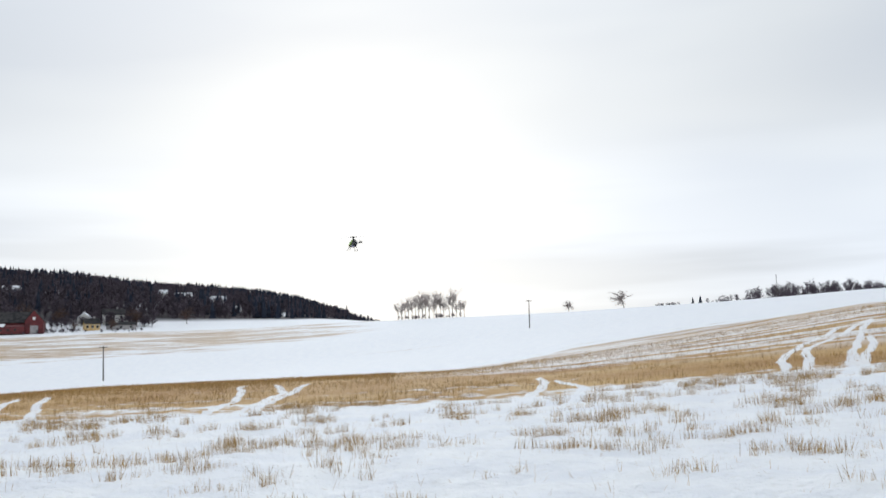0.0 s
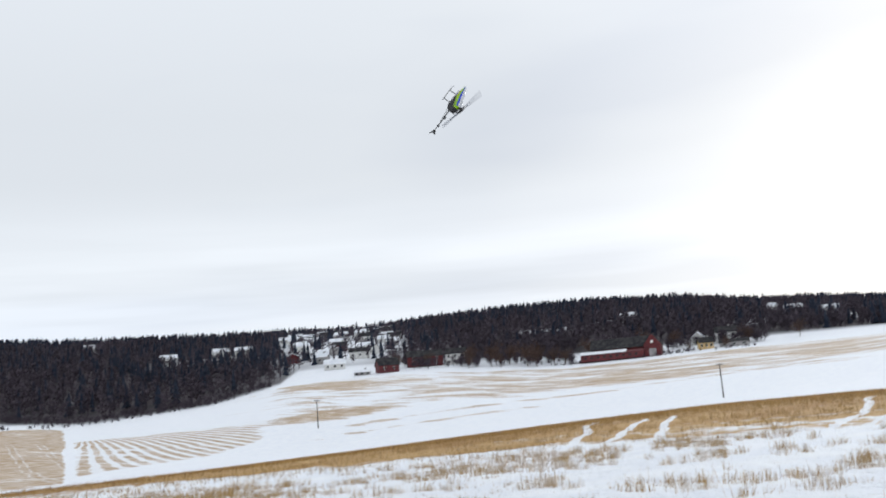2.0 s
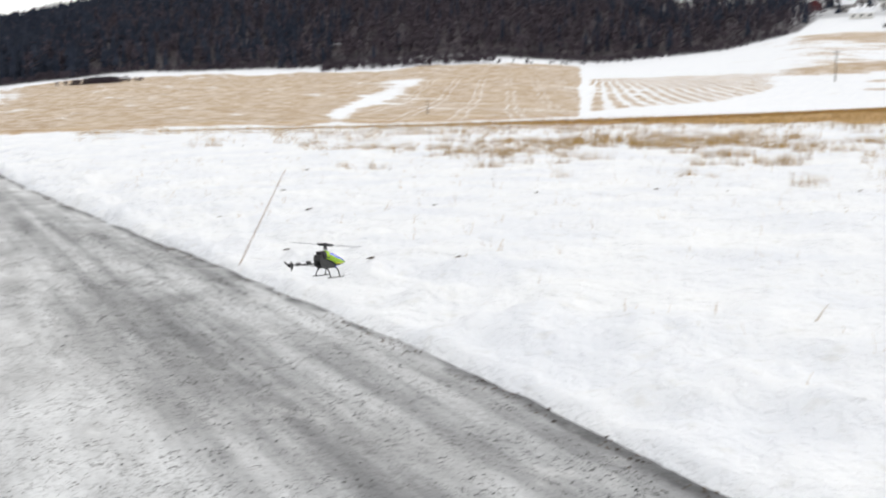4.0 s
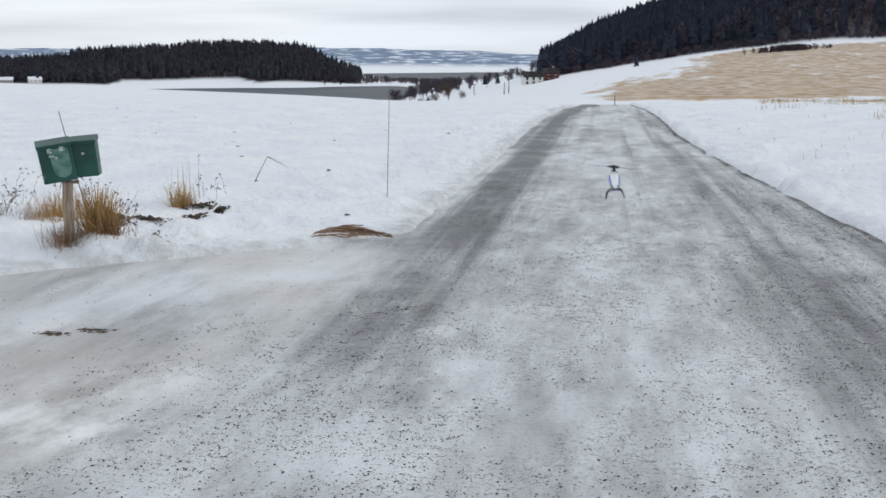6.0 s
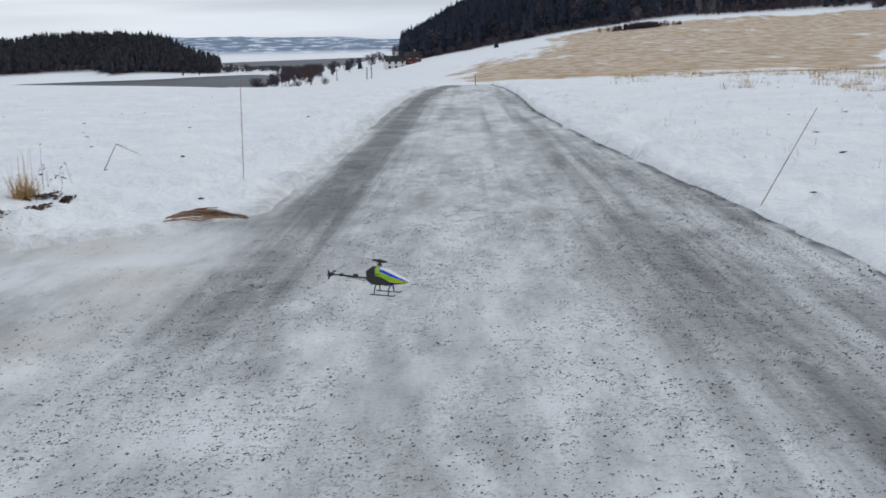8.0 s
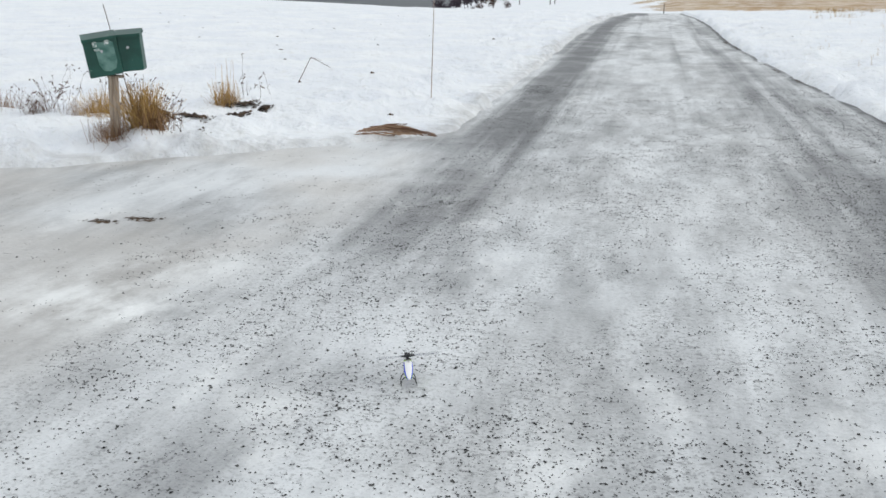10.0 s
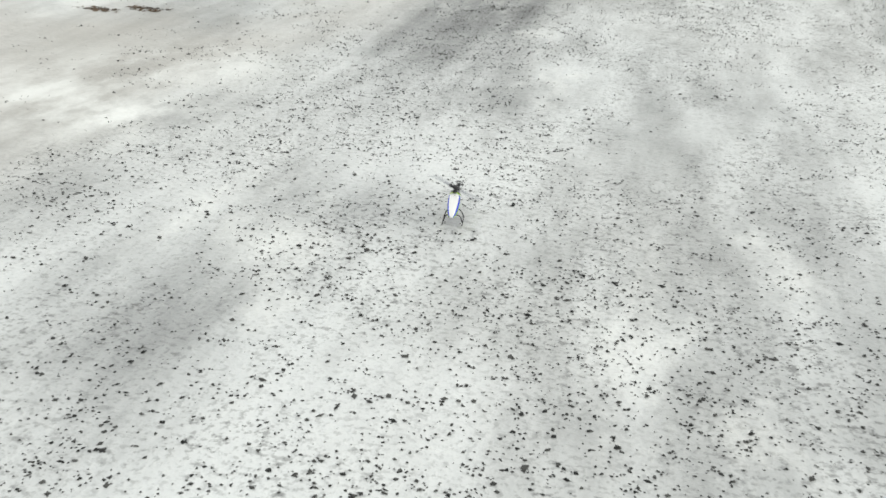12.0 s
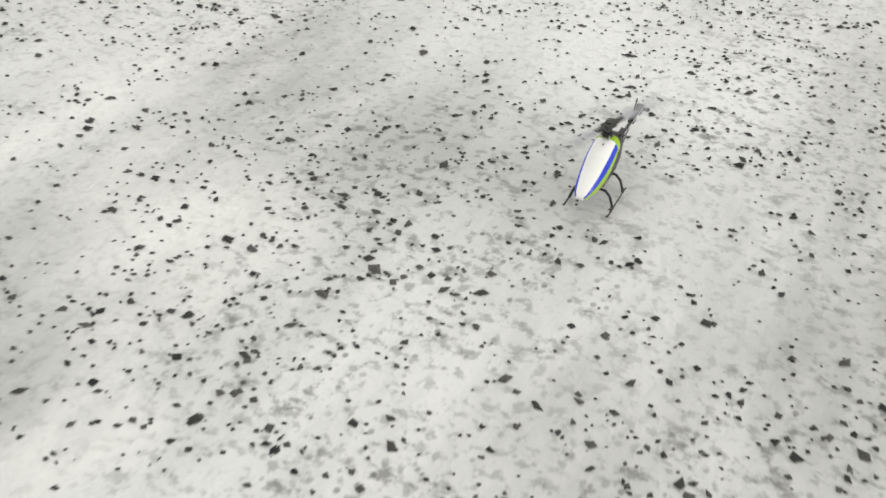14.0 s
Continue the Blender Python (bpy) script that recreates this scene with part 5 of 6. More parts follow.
def build_farms():
    # the large red barn: a tall dark-roofed hall, a lean-to with snow on it and a cross gable
    x, y = polar(65.6, 455)
    barn = new("barn", None)
    barn.matrix_world = pose(x, y, float(snow_height(x, y)) - 1.0, 0, 0, -65.6 - 6)
    part("hall", prism(bmesh.new(), [(-6, 0), (6, 0), (6, 5.0), (0, 9.2), (-6, 5.0)], -14, 12, "x"), RED_PAINT, barn)
    part("roof", prism(bmesh.new(), [(-6.6, 4.65), (0, 9.3), (6.6, 4.65), (6.6, 4.95), (0, 9.6), (-6.6, 4.95)], -14.5, 12.4, "x"), ROOF_DARK, barn, "dark roof with thin snow")
    part("cross_wing", prism(bmesh.new(), [(9, 0), (16, 0), (16, 5.2), (12.5, 9.4), (9, 5.2)], -9.0, 5.0, "y"), RED_PAINT, barn, "red gabled cross wing")
    part("wing_roof", prism(bmesh.new(), [(8.6, 4.9), (12.5, 9.55), (16.4, 4.9), (16.4, 5.2), (12.5, 9.9), (8.6, 5.2)], -8.8, 5.2, "y"), ROOF_DARK, barn)
    part("lean_to", prism(bmesh.new(), [(-11, 0), (-6.05, 0), (-6.05, 4.0), (-11, 2.8)], -18, 8.9, "x"), RED_PAINT, barn)
    part("lean_to_roof", prism(bmesh.new(), [(-11.4, 2.85), (-6.2, 4.1), (-6.2, 4.4), (-11.4, 3.15)], -18.4, 1.5, "x"), ROOF_SNOW, barn, "snow-covered lean-to roof")
    for u in range(9):
        part("window", box(bmesh.new(), (0.9, 0.14, 0.8), (-16 + 2.7 * u, -11.02, 1.6)), PANE, barn)
    part("gable_window", box(bmesh.new(), (1.0, 0.14, 1.2), (12.5, -9.02, 6.2)), WHITE_PAINT, barn)
    part("gate", box(bmesh.new(), (3.0, 0.14, 3.2), (12.5, -9.03, 1.7)), GREY_PAINT, barn)
    tagged(barn, "large red wooden barn with a snowy lean-to roof", "barn")
    house("red_shed", 52.4, 452, (9, 7, 3.4), 3.0, RED_PAINT, ROOF_DARK, "small red shed with a dark roof", 15, 2, category="shed")
    part_spot = (("long_barn", 54.5, 468, (16, 8, 4.6), 2.6, RED_PAINT, ROOF_DARK, "long dark-red barn beside bare garden trees", 5), ("farmhouse", 56.3, 470, (9, 7.5, 5.0), 2.4, WHITE_PAINT, ROOF_DARK, "white two-storey farmhouse with a dark roof", -10), ("cottage", 69.6, 474, (6.5, 5.5, 3.4), 2.2, WHITE_PAINT, ROOF_SNOW, "white house with a steep snowy gable", 80), ("yellow_shed", 69.9, 455, (6, 5, 3.0), 2.0, YELLOW_PAINT, ROOF_DARK, "small ochre-yellow shed with a dark roof", 10), ("grey_house", 71.0, 475, (9, 7, 4.5), 2.4, WHITE_PAINT, ROOF_DARK, "pale house with a dark roof behind bare bushes", 5), ("low_shed", 71.4, 455, (12, 5, 2.0), 1.0, GREY_PAINT, ROOF_DARK, "low grey shed at the field edge", 0), ("flat_shed", 51.0, 450, (7, 5, 1.6), 0.8, GREY_PAINT, ROOF_SNOW, "low grey shed with snow on it", 0))
    for kind, az, r, size, rh, wm, rm, label, turn in part_spot:
        house(kind, az, r, size, rh, wm, rm, label, turn, 3, 2 if size[2] > 4.4 else 1, category="shed" if "shed" in kind else "house")
    house("lake_house", -4.0, 430, (8, 6, 3.3), 1.9, WHITE_PAINT, ROOF_DARK, "white two-storey house above the fjord", 12, 3, 2)
    house("lake_annex", -3.0, 436, (6, 6, 3.2), 1.8, RED_PAINT, ROOF_DARK, "red annex beside the white house", 12, 2)
    house("shore_house", -30.4, 1262, (14, 9, 4.5), 3.0, WHITE_PAINT, ROOF_SNOW, "pale house at the foot of the wooded headland", 10, 3)
    house("shore_house", -31.8, 1262, (16, 9, 4.0), 3.0, GREY_PAINT, ROOF_SNOW, "grey house at the foot of the wooded headland", -5, 3)
    # the village on the hillside
    rnd = random.Random(5)
    spots = []
    while len(spots) < 42:
        az, r = rnd.gauss(49.8, 2.0), rnd.uniform(478, 880)
        if 46.9 < az < 53.4 and not (az > 51.2 and r < 500) and all(abs(az - a) * r * 0.0175 > 13 or abs(r - b) > 17 for a, b in spots):
            spots.append((az, r))
    for k, (az, r) in enumerate(sorted(spots, key=lambda s: s[1])):
        wm, tone = ((WHITE_PAINT, "white"), (GREY_PAINT, "grey"), (WHITE_PAINT, "white"), (RED_PAINT, "red"), (GREY_PAINT, "grey"))[k % 5]
        rm, cover = ((ROOF_SNOW, "snow-covered"), (ROOF_SNOW, "snow-covered"), (ROOF_DARK, "dark"))[k % 3]
        house("village_house", az, r, (rnd.uniform(6.5, 11), rnd.uniform(6, 7.5), rnd.uniform(2.4, 4.0)), rnd.uniform(1.8, 2.6), wm, rm, f"{tone} wooden house with a {cover} roof on the hillside", rnd.choice((0, 0, 20, -15, 85)), 3, 1, "village on the hillside")
    for az, r, turn in ((40.6, 640, 0), (43.4, 650, 10), (44.6, 640, -8), (36.5, 820, 0), (74.6, 630, 5), (76.4, 600, 0), (73.4, 660, 0), (66.0, 640, 0)):
        house("forest_house", az, r, (10, 8, 4.0), 2.2, WHITE_PAINT, ROOF_SNOW, "pale house with a snowy roof among bare trees", turn, 3, 1, "houses in the wood")


def utility_pole(az, r, height, label, arm=True, kind="utility_pole", lean=0.0, sunk=0.6, thick=0.17):
    x, y = polar(az, r)
    ob = new(kind, None)
    ob.matrix_world = pose(x, y, float(snow_height(x, y)) - sunk, 0, lean, -az)
    part("pole", rod(bmesh.new(), (0, 0, 0), (0, 0, height + sunk), thick, thick * 0.65, 10), POLE_WOOD, ob)
    if arm:
        z = height + sunk - 0.35
        part("crossarm", box(bmesh.new(), (1.7, 0.14, 0.16), (0, -0.12, z), bevel=0.01), POLE_WOOD, ob)
        for u in (-0.7, 0.0, 0.7):
            part("insulator", rod(rod(bmesh.new(), (u, -0.12, z + 0.08), (u, -0.12, z + 0.2), 0.03), (u, -0.12, z + 0.18), (u, -0.12, z + 0.34), 0.08, 0.05), PORCELAIN, ob)
    return tagged(ob, label, "pole")


def build_poles():
    utility_pole(70.5, 235, 7.6, "dark wooden utility pole standing in a snowy field")
    utility_pole(93.65, 290, 7.9, "dark wooden utility pole on a snowy slope", lean=1.0)
    utility_pole(48.4, 285, 7.9, "wooden utility pole at the foot of the fields")
    utility_pole(107.0, 455, 10.8, "tall thin mast on the snowy skyline", arm=False, kind="mast")
    utility_pole(80.0, 985, 15, "thin radio mast on the wooded hill", arm=False, kind="mast")
    utility_pole(26.8, 165, 2.3, "short wooden post at the stubble field", arm=False, kind="marker_post", sunk=0.3, thick=0.09)
    utility_pole(0.48, 62, 0.75, "thin wooden post where the road dips away", arm=False, kind="marker_post", sunk=0.3, thick=0.03)
    for az in (-5.55, -5.3):
        utility_pole(az, 330, 3.8, "pale wooden pole of a pair in the snow", arm=False, kind="pole_of_pair", lean=2)
    utility_pole(-7.2, 420, 4.5, "wooden pole beside the lakeside bushes")


# ---------------------------------------------------------------- by the roadside
def cane(kind, foot, top, r, label):
    foot, top = Vector(foot), Vector(top)
    ob = new(kind, None)
    ob.location = foot
    d = top - foot
    bm = rod(bmesh.new(), -d * 0.1, d * 0.55, r, r * 0.85, 8)
    rod(bm, d * 0.55, d, r * 0.85, r * 0.6, 8)
    part("cane", bm, CANE, ob)
    for k in range(1, 6):
        p = d * (k / 6)
        part("node", rod(bmesh.new(), p - d.normalized() * 0.006, p + d.normalized() * 0.006, r * 1.25, None, 8), CANE, ob)
    return tagged(ob, label, "marker stake", "snow stakes along the road")


def mail_body(w, d, h):
    """A post box: front a little taller than the lid's fall, with bevelled edges."""
    bm = prism(bmesh.new(), [(-d / 2, 0), (d / 2, 0), (d / 2, h), (-d / 2, h * 0.93)], -w / 2, w / 2, "x")
    bmesh.ops.bevel(bm, geom=list(bm.edges), offset=0.012, segments=2, affect="EDGES", profile=0.6)
    return bm


def mailbox(kind, base, turn, lean, size, paint, label, worn):
    w, d, h = size
    ob = new(kind, None)
    ob.matrix_world = pose(*base, 0, lean, turn)
    part("body", mail_body(w, d, h), paint, ob)
    bm = prism(bmesh.new(), [(-d / 2 - 0.014, h * 0.93 - 0.02), (-d / 2 - 0.014, h * 0.93 + 0.010), (d / 2 + 0.012, h + 0.022), (d / 2 + 0.012, h - 0.02), (d / 2, h + 0.004), (-d / 2 - 0.008, h * 0.93 + 0.002)], -w / 2 - 0.006, w / 2 + 0.006, "x")
    lid = part("lid", bm, BOX_GREEN, ob, "green sheet-metal lid")
    part("hinge", rod(bmesh.new(), (-w * 0.4, d / 2 + 0.014, h + 0.012), (w * 0.4, d / 2 + 0.014, h + 0.012), 0.006), STEEL, lid)
    part("lock", rod(bmesh.new(), (0, -d / 2 - 0.012, h * 0.62), (0, -d / 2 + 0.002, h * 0.62), 0.012, None, 12), STEEL, ob)
    for k, (u, v, a, b) in enumerate(worn):
        part("sticker_remains", box(bmesh.new(), (a, 0.004, b), (u, -d / 2 - 0.003, v), bevel=0.001), BOX_LABEL, ob, "scratched pale remains of a sticker")
    return tagged(ob, label, "mailbox", "mailboxes on the post")


def build_roadside():
    x, y = -4.775, 8.42
    z = float(snow_height(np.array(x), np.array(y)))
    # a square post with the two boxes on its head
    post = new("mailbox_post", None)
    post.matrix_world = pose(x, y, z - 0.1, 0, 2.0, 28)
    tall = 0.80 - z
    part("post", box(bmesh.new(), (0.088, 0.088, tall), (0, 0, tall / 2), bevel=0.008), POST_WOOD, post)
    part("bracket", box(bmesh.new(), (0.15, 0.10, 0.02), (0.02, 0.02, tall - 0.01), bevel=0.003), POST_WOOD, post)
    tagged(post, "weathered wooden post carrying two mailboxes", "post")
    top = 0.705
    left = mailbox("mailbox", (-4.80, 8.40, top), 31, -8.0, (0.285, 0.22, 0.35), BOX_GREEN, "faded green metal mailbox with scratched front", ((-0.045, 0.285, 0.034, 0.052), (0.055, 0.292, 0.036, 0.044), (-0.035, 0.235, 0.045, 0.02)))
    u_shape = [(-0.052, 0.285), (-0.030, 0.30), (0.02, 0.292), (0.075, 0.305), (0.108, 0.28), (0.114, 0.12), (0.090, 0.055), (0.040, 0.036), (-0.012, 0.048), (-0.042, 0.10)]
    part("worn_paint", prism(bmesh.new(), u_shape, -0.1125, -0.110, "y"), WORN_PAINT, left, "pale worn patch in the paint")
    mailbox("mailbox", (-4.605, 8.515, top + 0.035), 20, -4.0, (0.225, 0.21, 0.335), BOX_GREEN, "dark green metal mailbox beside a faded one", ((-0.06, 0.30, 0.028, 0.016), (0.0, 0.302, 0.028, 0.014)))
    wire = new("wire_rod", None)
    wire.location = (-4.61, 8.62, 0.1)
    part("rod", rod(bmesh.new(), (0, 0, -0.1), (-0.29, 0, 1.21), 0.005, 0.004, 6), WIRE, wire)
    tagged(wire, "thin rusty wire rod standing behind the mailboxes", "rod")
    # dry grass round the post
    grass_clump("grass_clump", -4.56, 8.56, 0.40, 0.060, 520, "thick clump of tawny dry grass beside the post", lean=0.62)
    grass_clump("grass_clump", -4.50, 8.55, 0.26, 0.085, 500, "thick clump of tawny dry grass beside the post", DEAD_GRASS, 0.75)
    grass_clump("grass_clump", x - 0.01, y - 0.04, 0.20, 0.075, 460, "matted brown grass at the post's foot", DEAD_GRASS, 0.85)
    grass_clump("grass_clump", -5.62, 9.75, 0.28, 0.13, 420, "pale dry grass leaning behind the post", lean=0.85)
    grass_clump("grass_clump", -5.85, 9.85, 0.22, 0.14, 300, "matted tan grass behind the post", DEAD_GRASS, 0.95)
    grass_clump("grass_clump", -4.75, 10.85, 0.27, 0.070, 330, "spreading clump of golden dry grass in the snow", lean=0.80)
    grass_clump("grass_clump", -4.70, 10.82, 0.16, 0.06, 260, "brown grass at the foot of a golden clump", DEAD_GRASS, 0.7)
    grass_clump("tall_grass", -4.72, 10.85, 0.50, 0.08, 12, "few tall seed stalks above a grass clump", lean=0.22)
    weed_clump("weeds", -4.66, 8.78, 0.62, 0.10, 12, "dark withered weeds behind the post")
    weed_clump("weeds", -4.40, 8.86, 0.50, 0.12, 8, "dark withered weeds behind the post")
    weed_clump("weeds", -5.45, 9.75, 0.50, 0.16, 10, "dark withered weeds behind the post")
    weed_clump("weeds", -6.42, 9.95, 0.50, 0.10, 22, "withered brown weeds in the snow", None, 0.4)
    weed_clump("weeds", -4.62, 11.3, 0.50, 0.15, 6, "thin withered weeds beside a grass clump")
    grass_clump("grass_clump", -6.48, 9.9, 0.20, 0.09, 220, "matted brown grass in the snow", BROWN_WEED, 0.8)
    grass_clump("grass_clump", -7.08, 10.15, 0.22, 0.12, 260, "matted brown grass in the snow", DEAD_GRASS, 0.85)
    # bare soil showing through the verge
    rnd = np.random.default_rng(4)
    for k, (u, v, a, b) in enumerate(((-4.72, 10.0, 0.15, 0.09), (-4.52, 10.78, 0.14, 0.07), (-4.30, 9.05, 0.05, 0.10), (-4.35, 10.2, 0.08, 0.10), (-5.02, 9.75, 0.10, 0.06), (-4.2, 10.6, 0.05, 0.05))):
        n = 130
        px, py = rnd.normal(0, a * 0.75, n), rnd.normal(0, b * 0.9, n)
        s = rnd.lognormal(math.log(0.014), 0.5, n)
        zz = snow_height(px + u, py + v) + 0.035 - 0.018 * np.hypot(px / a, py / b)
        vv, ff = lumps(np.c_[px, py, zz], s, rnd, 0.7)
        ob = link_mesh("soil_patch", vv, ff, SOIL)
        ob.location = (u, v, 0)
        tagged(ob, "bare dark soil showing through the snowy verge", "soil", "soil patches on the verge", kind="stuff")
    # a flattened sheaf of dead grass, arched over the edge of the snow
    sx, sy = -2.48, 9.72
    vv, ff = [], []
    for _ in range(74):
        lo = rnd.uniform(0.0, 0.55)
        hi = min(1.0, lo + rnd.uniform(0.25, 0.6))
        layer, depth, w = rnd.uniform(0.15, 1.0) ** 0.7, rnd.normal(0, 0.10), rnd.uniform(0.002, 0.0048)
        k = len(vv)
        for s in np.linspace(lo, hi, 6):
            px, py = -0.40 + 0.80 * s, depth * (1 - 0.5 * s) + 0.10 * (s - 0.5)
            pz = max(float(snow_height(np.array(sx + px), np.array(sy + py))), 0.01) * (1 - 0.5 * layer) + 0.105 * layer * math.sin(math.pi * (0.12 + 0.80 * s)) + rnd.normal(0, 0.004)
            vv += [(px, py, pz - w), (px, py - 0.6 * w, pz + w)]
        ff += [(k + 2 * i, k + 2 * i + 2, k + 2 * i + 3, k + 2 * i + 1) for i in range(5)]
    sheaf = link_mesh("grass_sheaf", np.array(vv), np.array(ff), FLAT_GRASS)
    sheaf.location = (sx, sy, 0.0)
    tagged(sheaf, "flattened sheaf of brown dead grass on the snow edge", "dead grass")
    # two thawed spots on the side road
    for k, (u, v) in enumerate(((-3.53, 5.9), (-3.3, 6.02))):
        n = 70
        px, py = rnd.normal(0, 0.055, n), rnd.normal(0, 0.028, n)
        vv, ff = lumps(np.c_[px, py, np.full(n, 0.002)], rnd.uniform(0.006, 0.016, n), rnd, 0.3)
        ob = link_mesh("mud_spot", vv, ff, SOIL)
        ob.location = (u, v, float(road_z(np.array(u), np.array(v))))
        tagged(ob, "small spot of brown mud on the ice", "mud", "mud spots on the ice", kind="stuff")
    z = float(snow_height(np.array(-2.75), np.array(12.6)))
    cane("snow_stake", (-2.75, 12.6, z), (-2.68, 12.5, 1.29), 0.0055, "thin upright brown cane marking the road edge")
    z = float(snow_height(np.array(2.74), np.array(9.45)))
    cane("snow_stake", (2.74, 9.45, z), (3.28, 9.62, 0.90), 0.0052, "thin leaning brown cane marking the road edge")
    z = float(snow_height(np.array(-4.78), np.array(13.3)))
    twig = new("twig", None)
    twig.location = (-4.78, 13.3, z)
    part("stem", rod(bmesh.new(), (0, 0, -0.05), (0.20, 0.1, 0.36), 0.006, 0.004, 6), WIRE, twig)
    part("tip", rod(rod(bmesh.new(), (0.20, 0.1, 0.36), (0.46, 0.15, 0.22), 0.004, 0.002, 6), (0.2, 0.1, 0.36), (0.34, 0.1, 0.32), 0.003, 0.001, 6), WIRE, twig)
    tagged(twig, "bent dry brown twig sticking out of the snow", "twig")


build_farms()
build_poles()
build_roadside()


# ---------------------------------------------------------------- the model helicopter
def loft(bm, rings, pick, close=True):
    """Skin rings of points; pick(ring, place) gives the material of each face."""
    made = [[bm.verts.new(p) for p in ring] for ring in rings]
    n = len(rings[0])
    for a in range(len(rings) - 1):
        for k in range(n):
            f = bm.faces.new((made[a][k], made[a][(k + 1) % n], made[a + 1][(k + 1) % n], made[a + 1][k]))
            f.material_index = pick(a, k)
    for ring in (made[0], made[-1]):
        f = bm.faces.new(ring)
        f.material_index = 4 if ring is made[0] else 0
    return bm


def canopy_mesh():
    xs = np.array((-0.026, -0.020, -0.010, 0.004, 0.020, 0.036, 0.052, 0.066, 0.079, 0.090, 0.098))
    top = np.interp(xs, (-0.037, -0.025, 0.0, 0.03, 0.06, 0.08, 0.098), (0.074, 0.085, 0.088, 0.081, 0.067, 0.057, 0.047))
    low = np.interp(xs, (-0.037, 0.0, 0.02, 0.035, 0.06, 0.08, 0.098), (0.060, 0.051, 0.043, 0.034, 0.034, 0.038, 0.043))
    half = np.interp(xs, (-0.037, -0.02, 0.01, 0.04, 0.07, 0.09, 0.098), (0.012, 0.016, 0.0192, 0.0188, 0.0152, 0.0102, 0.0060))
    n, rings = 24, []
    for x, t, b, w in zip(xs, top, low, half):
        ring = []
        for k in range(n):
            a = 2 * math.pi * k / n
            s, c = math.sin(a), math.cos(a)
            q = 0.82
            ring.append((x, w * math.copysign(abs(s) ** q, s), (t + b) / 2 + (t - b) / 2 * math.copysign(abs(c) ** q, c)))
        rings.append(ring)

    def pick(ring, k):
        a = abs(((k + 0.5) / n * 360 + 180) % 360 - 180)
        x = xs[ring]
        if a < 40 and x > -0.001:
            return 0
        if a < 80 - 8 * (x > 0.06) and x > -0.004:
            return 1
        return 4 if a > 124 or x < -0.014 else 3 if a > 106 and x > 0.02 else 2

    return loft(bmesh.new(), rings, pick)


